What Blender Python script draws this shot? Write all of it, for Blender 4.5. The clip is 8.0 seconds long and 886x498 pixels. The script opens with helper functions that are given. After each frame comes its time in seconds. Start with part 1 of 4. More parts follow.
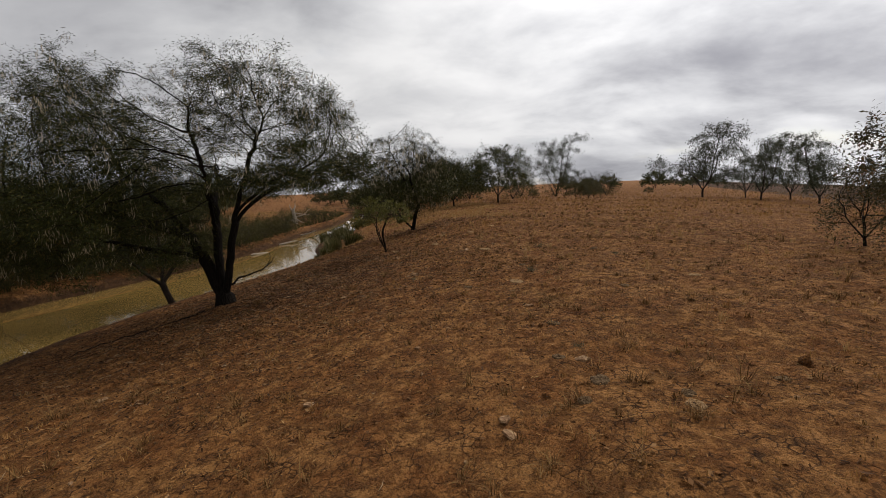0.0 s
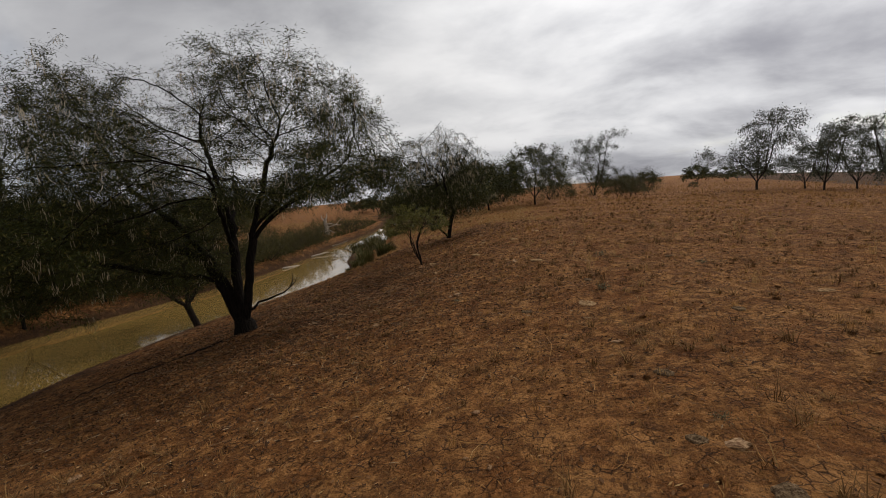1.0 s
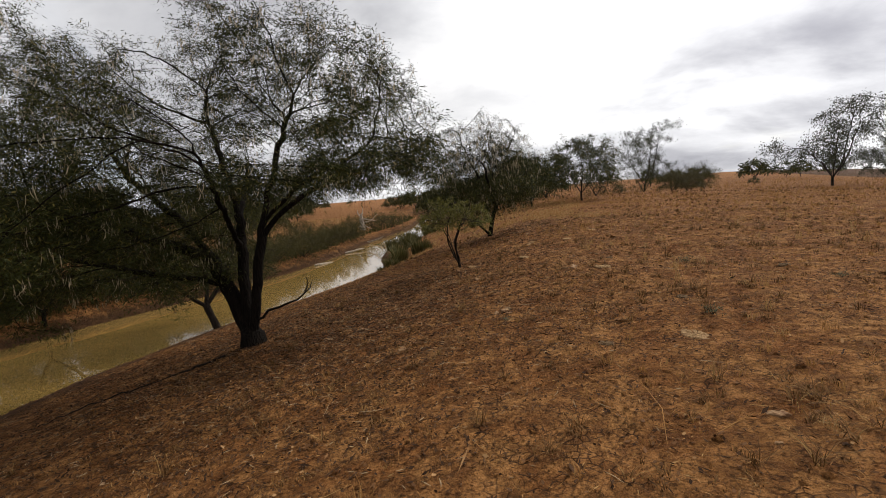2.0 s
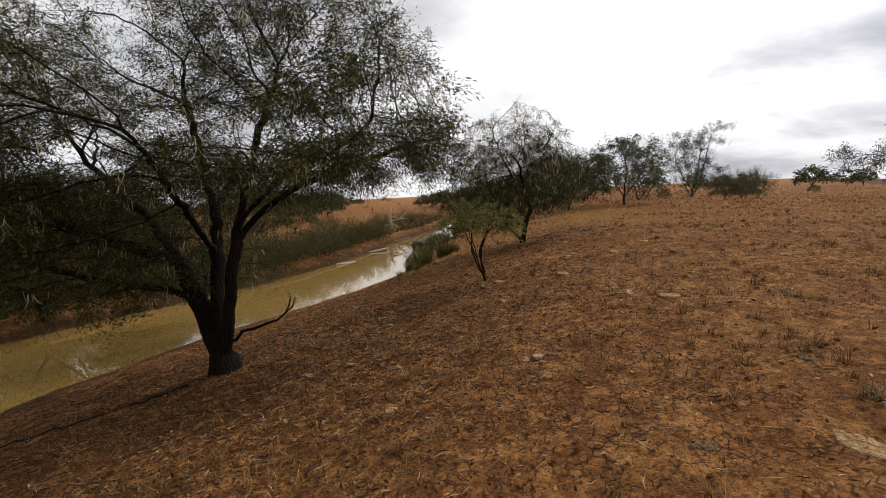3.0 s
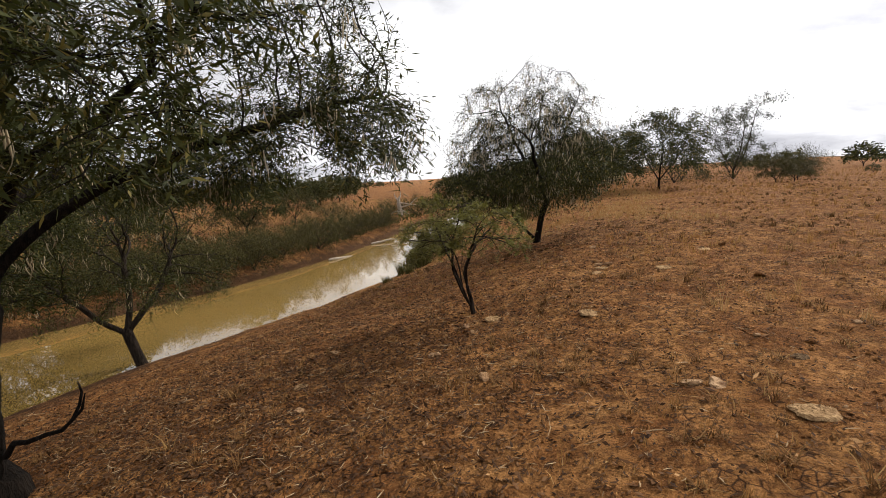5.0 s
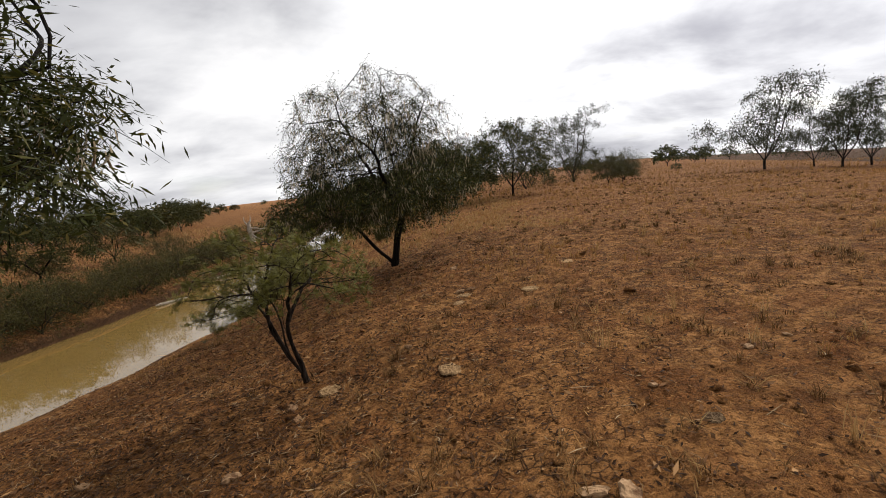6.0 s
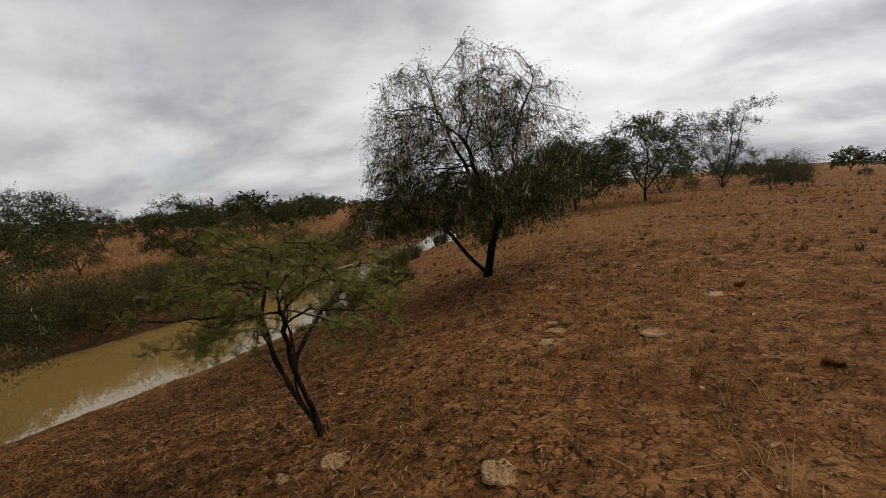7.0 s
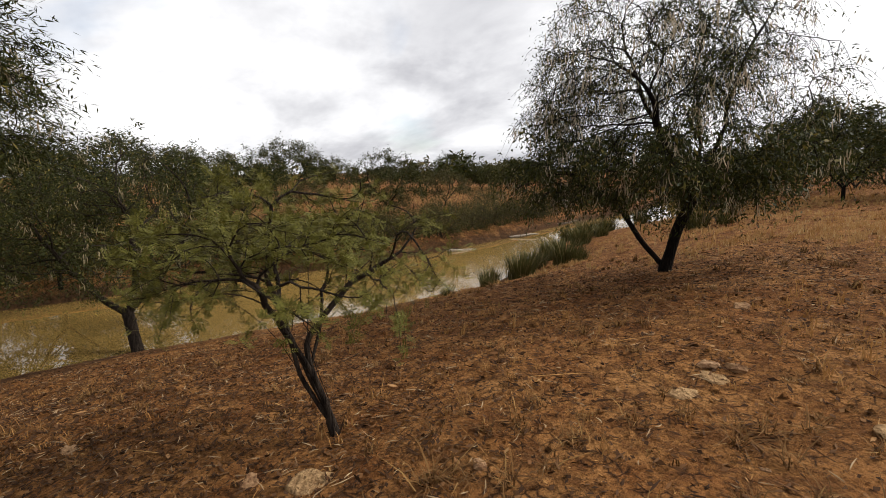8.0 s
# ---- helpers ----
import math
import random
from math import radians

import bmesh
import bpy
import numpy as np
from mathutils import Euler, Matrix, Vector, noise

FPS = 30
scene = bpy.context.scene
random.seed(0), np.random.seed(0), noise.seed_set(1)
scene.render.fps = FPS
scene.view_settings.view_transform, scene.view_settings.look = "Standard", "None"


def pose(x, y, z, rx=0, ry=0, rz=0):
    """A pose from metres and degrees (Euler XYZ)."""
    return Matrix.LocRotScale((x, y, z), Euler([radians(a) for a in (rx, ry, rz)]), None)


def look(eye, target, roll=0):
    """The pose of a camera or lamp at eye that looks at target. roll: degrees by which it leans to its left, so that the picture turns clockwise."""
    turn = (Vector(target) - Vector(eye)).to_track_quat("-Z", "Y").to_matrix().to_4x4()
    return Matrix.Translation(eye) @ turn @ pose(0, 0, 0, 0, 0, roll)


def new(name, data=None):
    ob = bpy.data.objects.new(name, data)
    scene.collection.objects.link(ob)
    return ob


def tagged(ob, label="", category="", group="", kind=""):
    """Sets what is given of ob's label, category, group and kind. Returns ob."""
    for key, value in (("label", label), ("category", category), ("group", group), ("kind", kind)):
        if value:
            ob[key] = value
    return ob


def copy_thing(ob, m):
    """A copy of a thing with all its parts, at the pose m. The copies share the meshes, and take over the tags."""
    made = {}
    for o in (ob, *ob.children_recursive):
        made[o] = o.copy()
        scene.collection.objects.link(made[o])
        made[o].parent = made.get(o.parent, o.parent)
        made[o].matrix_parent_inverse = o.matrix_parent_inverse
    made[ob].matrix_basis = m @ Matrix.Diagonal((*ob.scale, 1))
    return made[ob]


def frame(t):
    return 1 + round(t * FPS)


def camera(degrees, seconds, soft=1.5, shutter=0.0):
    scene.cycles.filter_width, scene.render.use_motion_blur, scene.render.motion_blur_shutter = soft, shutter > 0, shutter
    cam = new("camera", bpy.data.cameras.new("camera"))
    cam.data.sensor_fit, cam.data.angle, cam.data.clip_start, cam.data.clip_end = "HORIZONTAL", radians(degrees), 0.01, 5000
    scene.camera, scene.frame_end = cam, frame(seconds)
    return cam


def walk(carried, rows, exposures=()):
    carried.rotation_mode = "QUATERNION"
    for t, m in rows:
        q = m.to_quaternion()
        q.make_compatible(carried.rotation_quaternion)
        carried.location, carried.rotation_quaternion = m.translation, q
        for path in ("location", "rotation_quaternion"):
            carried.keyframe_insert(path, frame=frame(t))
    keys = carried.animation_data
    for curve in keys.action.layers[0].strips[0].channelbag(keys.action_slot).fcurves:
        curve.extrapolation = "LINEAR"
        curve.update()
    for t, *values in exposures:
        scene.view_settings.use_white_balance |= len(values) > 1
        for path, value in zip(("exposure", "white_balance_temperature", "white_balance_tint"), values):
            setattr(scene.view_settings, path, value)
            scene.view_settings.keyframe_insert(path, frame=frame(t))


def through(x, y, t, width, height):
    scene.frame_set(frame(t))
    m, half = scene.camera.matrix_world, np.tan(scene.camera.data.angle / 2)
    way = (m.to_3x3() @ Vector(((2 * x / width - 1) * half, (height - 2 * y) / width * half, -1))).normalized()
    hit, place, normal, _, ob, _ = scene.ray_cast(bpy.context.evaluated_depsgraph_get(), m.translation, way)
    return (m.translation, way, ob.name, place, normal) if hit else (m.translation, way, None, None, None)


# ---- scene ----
cam = camera(88.0, 8.0, 0.6)
PATH = [
    (0, (0.02, 0.105, 1.605), (0.009, 2.087, 1.342), -2.4),
    (0.2, (0.021, 0.329, 1.627), (0.159, 2.31, 1.391), -2.7),
    (0.5, (-0.06, 0.678, 1.62), (0.166, 2.652, 1.393), -2.3),
    (0.7, (-0.166, 0.949, 1.618), (-0.112, 2.935, 1.388), -2.9),
    (1, (-0.201, 1.365, 1.615), (-0.351, 3.345, 1.38), -4.8),
    (1.2, (-0.202, 1.658, 1.596), (-0.408, 3.632, 1.346), -5.0),
    (1.5, (-0.261, 2.129, 1.581), (-0.497, 4.099, 1.329), -5.5),
    (1.7, (-0.338, 2.407, 1.54), (-0.6, 4.375, 1.294), -5.5),
    (2.8, (-0.446, 3.969, 1.522), (-0.881, 5.907, 1.291), -2.4),
    (3, (-0.458, 4.294, 1.528), (-0.907, 6.229, 1.295), -2.9),
    (3.2, (-0.447, 4.613, 1.538), (-0.81, 6.566, 1.301), -4.1),
    (3.5, (-0.415, 5.069, 1.534), (-0.684, 7.033, 1.265), -5.1),
    (3.7, (-0.441, 5.312, 1.542), (-0.733, 7.272, 1.276), -4.7),
    (4, (-0.469, 5.756, 1.512), (-0.808, 7.709, 1.241), -4.7),
    (4.2, (-0.427, 6.024, 1.528), (-0.821, 7.967, 1.263), -4.4),
    (5.3, (-0.349, 7.447, 1.655), (-0.908, 9.34, 1.336), -3.3),
    (5.5, (-0.283, 7.741, 1.636), (-0.692, 9.674, 1.329), -4.1),
    (5.8, (-0.195, 8.113, 1.666), (-0.366, 10.084, 1.373), -5.5),
    (6, (-0.195, 8.353, 1.655), (-0.193, 10.332, 1.362), -6.6),
    (6.2, (-0.166, 8.592, 1.66), (0.016, 10.561, 1.36), -7.6),
    (6.5, (-0.055, 8.994, 1.653), (0.239, 10.946, 1.332), -12.0),
    (6.7, (0.039, 9.27, 1.638), (0.324, 11.22, 1.294), -13.7),
    (7, (0.121, 9.736, 1.544), (-0.39, 11.656, 1.309), -5.0),
    (7.2, (0.19, 10.119, 1.473), (-0.857, 11.802, 1.203), -3.1),
    (7.5, (0.282, 10.473, 1.415), (-0.928, 12.043, 1.143), -2.1),
    (7.8, (0.405, 10.791, 1.394), (-0.885, 12.289, 1.088), -1.0),
    (8, (0.443, 11.01, 1.418), (-0.833, 12.514, 1.087), -0.7),
]
EXPOSURES = [(0.0, -0.3), (1.0, -0.4), (1.5, -0.12), (3.0, 0.25), (4.0, 0.36), (5.5, 0.62), (6.0, 0.22), (6.5, -0.28), (7.0, -0.25), (7.5, 0.08), (8.0, 0.42)]
walk(cam, [(t, look(eye, target, roll)) for t, eye, target, roll in PATH], EXPOSURES)

# ---------------------------------------------------------------- sky and light
world = bpy.data.worlds.new("overcast_sky")
scene.world = world
world.use_nodes = True
SUN_UP, SUN_TURN = radians(43), radians(42)


def sky():
    nt = world.node_tree
    nt.nodes.clear()
    n = lambda kind: nt.nodes.new(kind)
    link = nt.links.new
    out, bg, sk = n("ShaderNodeOutputWorld"), n("ShaderNodeBackground"), n("ShaderNodeTexSky")
    sk.sky_type, sk.sun_disc = "NISHITA", False
    sk.sun_elevation, sk.sun_rotation = SUN_UP, SUN_TURN
    co, sep = n("ShaderNodeTexCoord"), n("ShaderNodeSeparateXYZ")
    link(co.outputs["Generated"], sep.inputs[0])

    def math_node(op, a, b=None):
        m = n("ShaderNodeMath")
        m.operation = op
        for i, v in enumerate((a, b)):
            if v is None:
                continue
            if isinstance(v, (int, float)):
                m.inputs[i].default_value = v
            else:
                link(v, m.inputs[i])
        return m.outputs[0]

    up = math_node("MAXIMUM", sep.outputs[2], 0.0)
    z = math_node("ADD", up, 0.3)
    px, py = math_node("DIVIDE", sep.outputs[0], z), math_node("DIVIDE", sep.outputs[1], z)
    comb = n("ShaderNodeCombineXYZ")
    link(px, comb.inputs[0]), link(py, comb.inputs[1])
    mp = n("ShaderNodeMapping")
    mp.inputs["Rotation"].default_value = (0, 0, 0.5)
    mp.inputs["Scale"].default_value = (0.9, 1.15, 1)
    link(comb.outputs[0], mp.inputs[0])

    def clouds(scale, detail, rough, lo, hi, off):
        t = n("ShaderNodeTexNoise")
        t.inputs["Scale"].default_value, t.inputs["Detail"].default_value = scale, detail
        t.inputs["Roughness"].default_value, t.inputs["Distortion"].default_value = rough, 0.25
        ad = n("ShaderNodeVectorMath")
        ad.inputs[1].default_value = off
        link(mp.outputs[0], ad.inputs[0])
        link(ad.outputs[0], t.inputs["Vector"])
        r = n("ShaderNodeMapRange")
        r.interpolation_type = "SMOOTHSTEP"
        r.inputs[1].default_value, r.inputs[2].default_value = lo, hi
        link(t.outputs[0], r.inputs[0])
        return r.outputs[0]

    thick = clouds(0.6, 7, 0.55, 0.36, 0.62, (3.1, 0.4, 0))
    fine = clouds(2.2, 7, 0.55, 0.3, 0.75, (0.3, 5.0, 0))
    gap = clouds(0.9, 5, 0.5, 0.56, 0.68, (7.7, 2.0, 0))
    both = math_node("ADD", math_node("MULTIPLY", thick, 0.6), math_node("MULTIPLY", fine, 0.4))
    ramp = n("ShaderNodeValToRGB")
    e = ramp.color_ramp.elements
    e[0].position, e[0].color = 0.0, CLOUD_BRIGHT
    e[1].position, e[1].color = 1.0, CLOUD_DARK
    m = e.new(0.45)
    m.color = CLOUD_MID
    link(both, ramp.inputs[0])
    # the veiled sun brightens the cloud in its own quarter of the sky
    sun = Vector((math.sin(SUN_TURN) * math.cos(SUN_UP), math.cos(SUN_TURN) * math.cos(SUN_UP), math.sin(SUN_UP)))
    dot = n("ShaderNodeVectorMath")
    dot.operation = "DOT_PRODUCT"
    dot.inputs[1].default_value = sun
    link(co.outputs["Generated"], dot.inputs[0])
    glow = n("ShaderNodeMapRange")
    glow.interpolation_type = "SMOOTHSTEP"
    for i, v in enumerate((0.55, 1.0, 1.04, 1.75)):
        glow.inputs[i + 1].default_value = v
    link(dot.outputs["Value"], glow.inputs[0])
    lit = n("ShaderNodeMix")
    lit.data_type, lit.blend_type = "RGBA", "MULTIPLY"
    lit.inputs["Factor"].default_value = 1.0
    link(ramp.outputs[0], lit.inputs["A"])
    link(glow.outputs[0], lit.inputs["B"])
    blue = n("ShaderNodeMix")
    blue.data_type, blue.blend_type = "RGBA", "MULTIPLY"
    blue.inputs["Factor"].default_value = 1.0
    blue.inputs["B"].default_value = (SKY_GAIN, SKY_GAIN, SKY_GAIN, 1)
    link(sk.outputs[0], blue.inputs["A"])
    mix = n("ShaderNodeMix")
    mix.data_type = "RGBA"
    link(math_node("MULTIPLY", gap, 0.4), mix.inputs["Factor"])
    link(lit.outputs["Result"], mix.inputs["A"])
    link(blue.outputs["Result"], mix.inputs["B"])
    link(mix.outputs["Result"], bg.inputs[0])
    bg.inputs[1].default_value = SKY_STRENGTH
    link(bg.outputs[0], out.inputs[0])


SKY_STRENGTH, SKY_GAIN = 0.094, 1.4
CLOUD_BRIGHT, CLOUD_MID, CLOUD_DARK = (10.2, 10.1, 10.1, 1), (7.1, 7.1, 7.3, 1), (3.3, 3.3, 3.65, 1)
sky()
sun_lamp = new("sun", bpy.data.lights.new("sun", "SUN"))
sun_lamp.data.energy, sun_lamp.data.angle, sun_lamp.data.color = 2.6, radians(12), (1.0, 0.95, 0.87)
sun_lamp.matrix_world = look((0, 0, 0), (-math.sin(SUN_TURN) * math.cos(SUN_UP), -math.cos(SUN_TURN) * math.cos(SUN_UP), -math.sin(SUN_UP)))


# ---------------------------------------------------------------- materials
class Nodes:
    """A principled material under construction."""

    def __init__(self, name, rough=0.9, spec=0.2):
        self.mat = bpy.data.materials.new(name)
        self.mat.use_nodes = True
        self.nt = self.mat.node_tree
        self.bsdf = self.nt.nodes["Principled BSDF"]
        self.bsdf.inputs["Roughness"].default_value = rough
        self.bsdf.inputs["Specular IOR Level"].default_value = spec
        self.place = self.node("ShaderNodeNewGeometry").outputs["Position"]

    def node(self, kind):
        return self.nt.nodes.new(kind)

    def link(self, a, b):
        self.nt.links.new(a, b)

    def noise(self, scale, detail=4, rough=0.55, lo=0.3, hi=0.7, vec=None):
        t = self.node("ShaderNodeTexNoise")
        t.inputs["Scale"].default_value, t.inputs["Detail"].default_value, t.inputs["Roughness"].default_value = scale, detail, rough
        self.link(vec or self.place, t.inputs["Vector"])
        return self.range(t.outputs[0], lo, hi)

    def range(self, value, lo, hi, a=0.0, b=1.0):
        r = self.node("ShaderNodeMapRange")
        for i, v in enumerate((lo, hi, a, b)):
            r.inputs[i + 1].default_value = v
        self.link(value, r.inputs[0])
        return r.outputs[0]

    def mix(self, fac, a, b, blend="MIX"):
        m = self.node("ShaderNodeMix")
        m.data_type, m.blend_type = "RGBA", blend
        for key, v in (("Factor", fac), ("A", a), ("B", b)):
            if isinstance(v, (int, float)):
                m.inputs[key].default_value = v
            elif isinstance(v, tuple):
                m.inputs[key].default_value = (*v, 1)
            else:
                self.link(v, m.inputs[key])
        return m.outputs["Result"]

    def bump(self, height, strength=0.5, distance=0.02, below=None):
        b = self.node("ShaderNodeBump")
        b.inputs["Strength"].default_value, b.inputs["Distance"].default_value = strength, distance
        self.link(height, b.inputs["Height"])
        if below:
            self.link(below, b.inputs["Normal"])
        return b.outputs[0]

    def done(self, colour, normal=None):
        if isinstance(colour, tuple):
            self.bsdf.inputs["Base Color"].default_value = (*colour, 1)
        else:
            self.link(colour, self.bsdf.inputs["Base Color"])
        if normal:
            self.link(normal, self.bsdf.inputs["Normal"])
        return self.mat


def soil_material():
    m = Nodes("dry_red_soil", 0.95, 0.1)
    large, mid = m.noise(0.35, 4, 0.6, 0.35, 0.65), m.noise(2.3, 5, 0.65, 0.36, 0.66)
    fine, clod, grain = m.noise(24, 6, 0.7, 0.36, 0.66), m.noise(7, 7, 0.75, 0.46, 0.6), m.noise(110, 3, 0.6, 0.3, 0.7)
    crumb, husk = m.noise(42, 5, 0.7, 0.53, 0.6), m.noise(19, 6, 0.75, 0.55, 0.61)
    c = m.mix(large, (0.224, 0.084, 0.023), (0.312, 0.132, 0.04))
    c = m.mix(m.range(mid, 0, 1, 0, 0.95), c, (0.426, 0.206, 0.069))
    c = m.mix(m.range(clod, 0, 1, 0.0, 0.72), c, (0.104, 0.037, 0.012))
    c = m.mix(m.range(husk, 0, 1, 0, 0.6), c, (0.06, 0.026, 0.011))
    c = m.mix(m.range(crumb, 0, 1, 0, 0.55), c, (0.045, 0.02, 0.009))
    c = m.mix(m.range(grain, 0.7, 1.0, 0, 0.4), c, (0.437, 0.233, 0.096))
    v = m.node("ShaderNodeTexVoronoi")
    v.feature = "DISTANCE_TO_EDGE"
    v.inputs["Scale"].default_value = 14
    warp = m.node("ShaderNodeTexNoise")
    warp.inputs["Scale"].default_value = 7
    warp.inputs["Detail"].default_value = 4
    soft = m.node("ShaderNodeVectorMath")
    soft.operation = "SCALE"
    soft.inputs["Scale"].default_value = 0.5
    m.link(warp.outputs["Color"], soft.inputs[0])
    add = m.node("ShaderNodeVectorMath")
    m.link(m.place, add.inputs[0])
    m.link(soft.outputs[0], add.inputs[1])
    m.link(add.outputs[0], v.inputs["Vector"])
    crack = m.range(v.outputs[0], 0.0, 0.09)
    where = m.node("ShaderNodeMath")
    where.operation = "MULTIPLY"
    patch = m.node("ShaderNodeMath")
    patch.operation = "MULTIPLY"
    m.link(m.noise(0.9, 3, 0.55, 0.36, 0.52), patch.inputs[0])
    m.link(m.noise(5.5, 3, 0.6, 0.47, 0.56), patch.inputs[1])
    m.link(patch.outputs[0], where.inputs[0])
    m.link(m.range(crack, 0.0, 1.0, 0.95, 0.0), where.inputs[1])
    c = m.mix(where.outputs[0], c, (0.032, 0.015, 0.008))
    # damp mud along the waterline
    high = m.node("ShaderNodeSeparateXYZ")
    m.link(m.place, high.inputs[0])
    edge = m.node("ShaderNodeMath")
    m.link(high.outputs[2], edge.inputs[0])
    m.link(m.range(mid, 0, 1, -0.08, 0.08), edge.inputs[1])
    c = m.mix(m.range(edge.outputs[0], -1.29, -1.03, 0.8, 0.0), c, (0.05, 0.03, 0.018))
    n1 = m.bump(crack, 0.6, 0.016)
    n2 = m.bump(fine, 0.9, 0.03, m.bump(clod, 1.0, 0.09, n1))
    return m.done(c, m.bump(grain, 0.4, 0.004, n2))


def bark_material(name, dark, light):
    m = Nodes(name, 0.95, 0.1)
    mp = m.node("ShaderNodeMapping")
    mp.inputs["Scale"].default_value = (1, 1, 0.22)
    m.link(m.place, mp.inputs[0])
    ridge, fine = m.noise(38, 4, 0.6, 0.35, 0.65, mp.outputs[0]), m.noise(120, 3)
    c = m.mix(ridge, dark, light)
    c = m.mix(m.range(m.noise(3, 3), 0.6, 1.0, 0, 0.5), c, tuple(v * 1.5 for v in light))
    return m.done(c, m.bump(fine, 0.3, 0.004, m.bump(ridge, 0.9, 0.02)))


def leaf_material(name, a, b, c, rough=0.6, through=0.25):
    m = Nodes(name, rough, 0.12)
    rnd = m.node("ShaderNodeNewGeometry").outputs["Random Per Island"]
    col = m.mix(m.range(rnd, 0.0, 0.75), a, b)
    col = m.mix(m.range(rnd, 0.82, 0.95), col, c)
    big = m.noise(0.9, 2, 0.5, 0.35, 0.65)
    col = m.mix(m.range(big, 0, 1, 0, 0.4), col, b)
    m.done(col)
    tr = m.node("ShaderNodeBsdfTranslucent")
    m.link(col, tr.inputs[0])
    mx = m.node("ShaderNodeMixShader")
    mx.inputs[0].default_value = through
    m.link(m.bsdf.outputs[0], mx.inputs[1])
    m.link(tr.outputs[0], mx.inputs[2])
    m.link(mx.outputs[0], m.nt.nodes["Material Output"].inputs[0])
    return m.mat


def water_material():
    m = Nodes("muddy_creek_water", 0.015, 1.0)
    m.bsdf.inputs["IOR"].default_value = 1.6
    c = m.mix(m.noise(0.25, 3, 0.5, 0.35, 0.65), (0.2, 0.125, 0.036), (0.165, 0.105, 0.032))
    mp = m.node("ShaderNodeMapping")
    mp.inputs["Scale"].default_value = (1.0, 0.5, 1.0)
    m.link(m.place, mp.inputs[0])
    return m.done(c, m.bump(m.noise(1.6, 2, 0.5, 0.2, 0.8, mp.outputs[0]), 0.014, 0.02))


def stone_material():
    m = Nodes("pale_weathered_stone", 0.9, 0.2)
    rnd = m.node("ShaderNodeObjectInfo").outputs["Random"]
    c = m.mix(rnd, (0.25, 0.14, 0.065), (0.36, 0.225, 0.12))
    c = m.mix(m.noise(16, 5, 0.65, 0.45, 0.62), c, (0.15, 0.075, 0.035))
    return m.done(c, m.bump(m.noise(45, 4), 0.7, 0.008))


SOIL = soil_material()
WATER = water_material()
BARK = bark_material("dark_rough_bark", (0.004, 0.003, 0.002), (0.015, 0.0105, 0.0075))
GREY_BARK = bark_material("grey_brown_bark", (0.011, 0.0075, 0.0058), (0.042, 0.031, 0.023))
PALE_WOOD = bark_material("bleached_dead_wood", (0.2, 0.16, 0.12), (0.42, 0.36, 0.29))
LEAF = leaf_material("acacia_leaf", (0.016, 0.02, 0.004), (0.041, 0.045, 0.009), (0.165, 0.13, 0.032), through=0.22)
GREEN = leaf_material("fresh_acacia_leaf", (0.07, 0.07, 0.012), (0.135, 0.126, 0.025), (0.19, 0.16, 0.045), through=0.3)
RUST = leaf_material("rusty_acacia_leaf", (0.028, 0.027, 0.007), (0.065, 0.05, 0.015), (0.17, 0.08, 0.028), through=0.25)
GUM = leaf_material("gum_leaf", (0.022, 0.028, 0.012), (0.05, 0.056, 0.027), (0.105, 0.09, 0.05), 0.5, 0.2)
SHRUB = leaf_material("shrub_leaf", (0.028, 0.027, 0.008), (0.066, 0.059, 0.016), (0.15, 0.11, 0.035), through=0.2)
POD = leaf_material("dry_seed_pod", (0.3, 0.235, 0.14), (0.44, 0.36, 0.235), (0.18, 0.12, 0.065), through=0.1)
STRAW = leaf_material("dry_grass", (0.25, 0.115, 0.036), (0.37, 0.195, 0.066), (0.46, 0.29, 0.12), 0.8, 0.25)
GOLD_STRAW = leaf_material("golden_grass", (0.33, 0.185, 0.068), (0.43, 0.262, 0.105), (0.5, 0.37, 0.19), 0.8, 0.25)
REED = leaf_material("reed_blade", (0.032, 0.033, 0.01), (0.078, 0.07, 0.02), (0.22, 0.165, 0.07), 0.7, 0.2)
LITTER = leaf_material("fallen_pods_and_twigs", (0.15, 0.095, 0.05), (0.33, 0.23, 0.13), (0.4, 0.29, 0.17), 0.9, 0.0)
DEAD_LEAF = leaf_material("dead_leaf", (0.05, 0.022, 0.008), (0.135, 0.062, 0.024), (0.36, 0.2, 0.085), 0.9, 0.0)
DARK_TUFT = leaf_material("withered_grass", (0.068, 0.033, 0.012), (0.165, 0.084, 0.029), (0.3, 0.18, 0.065), 0.9, 0.1)
# dead leaves with the shade of the crowns put into their dark colour
SHADE_LITTER = leaf_material("shade_dark_litter", (0.02, 0.01, 0.005), (0.06, 0.028, 0.012), (0.13, 0.065, 0.028), 0.9, 0.0)
STONE = stone_material()
SAGE = leaf_material("sage_weed_leaf", (0.09, 0.1, 0.06), (0.14, 0.14, 0.085), (0.2, 0.18, 0.1), 0.8, 0.15)
DUNG = bark_material("dried_dung", (0.07, 0.04, 0.02), (0.2, 0.13, 0.07))
TAN_DUNG = bark_material("bleached_dung", (0.22, 0.125, 0.058), (0.4, 0.255, 0.125))


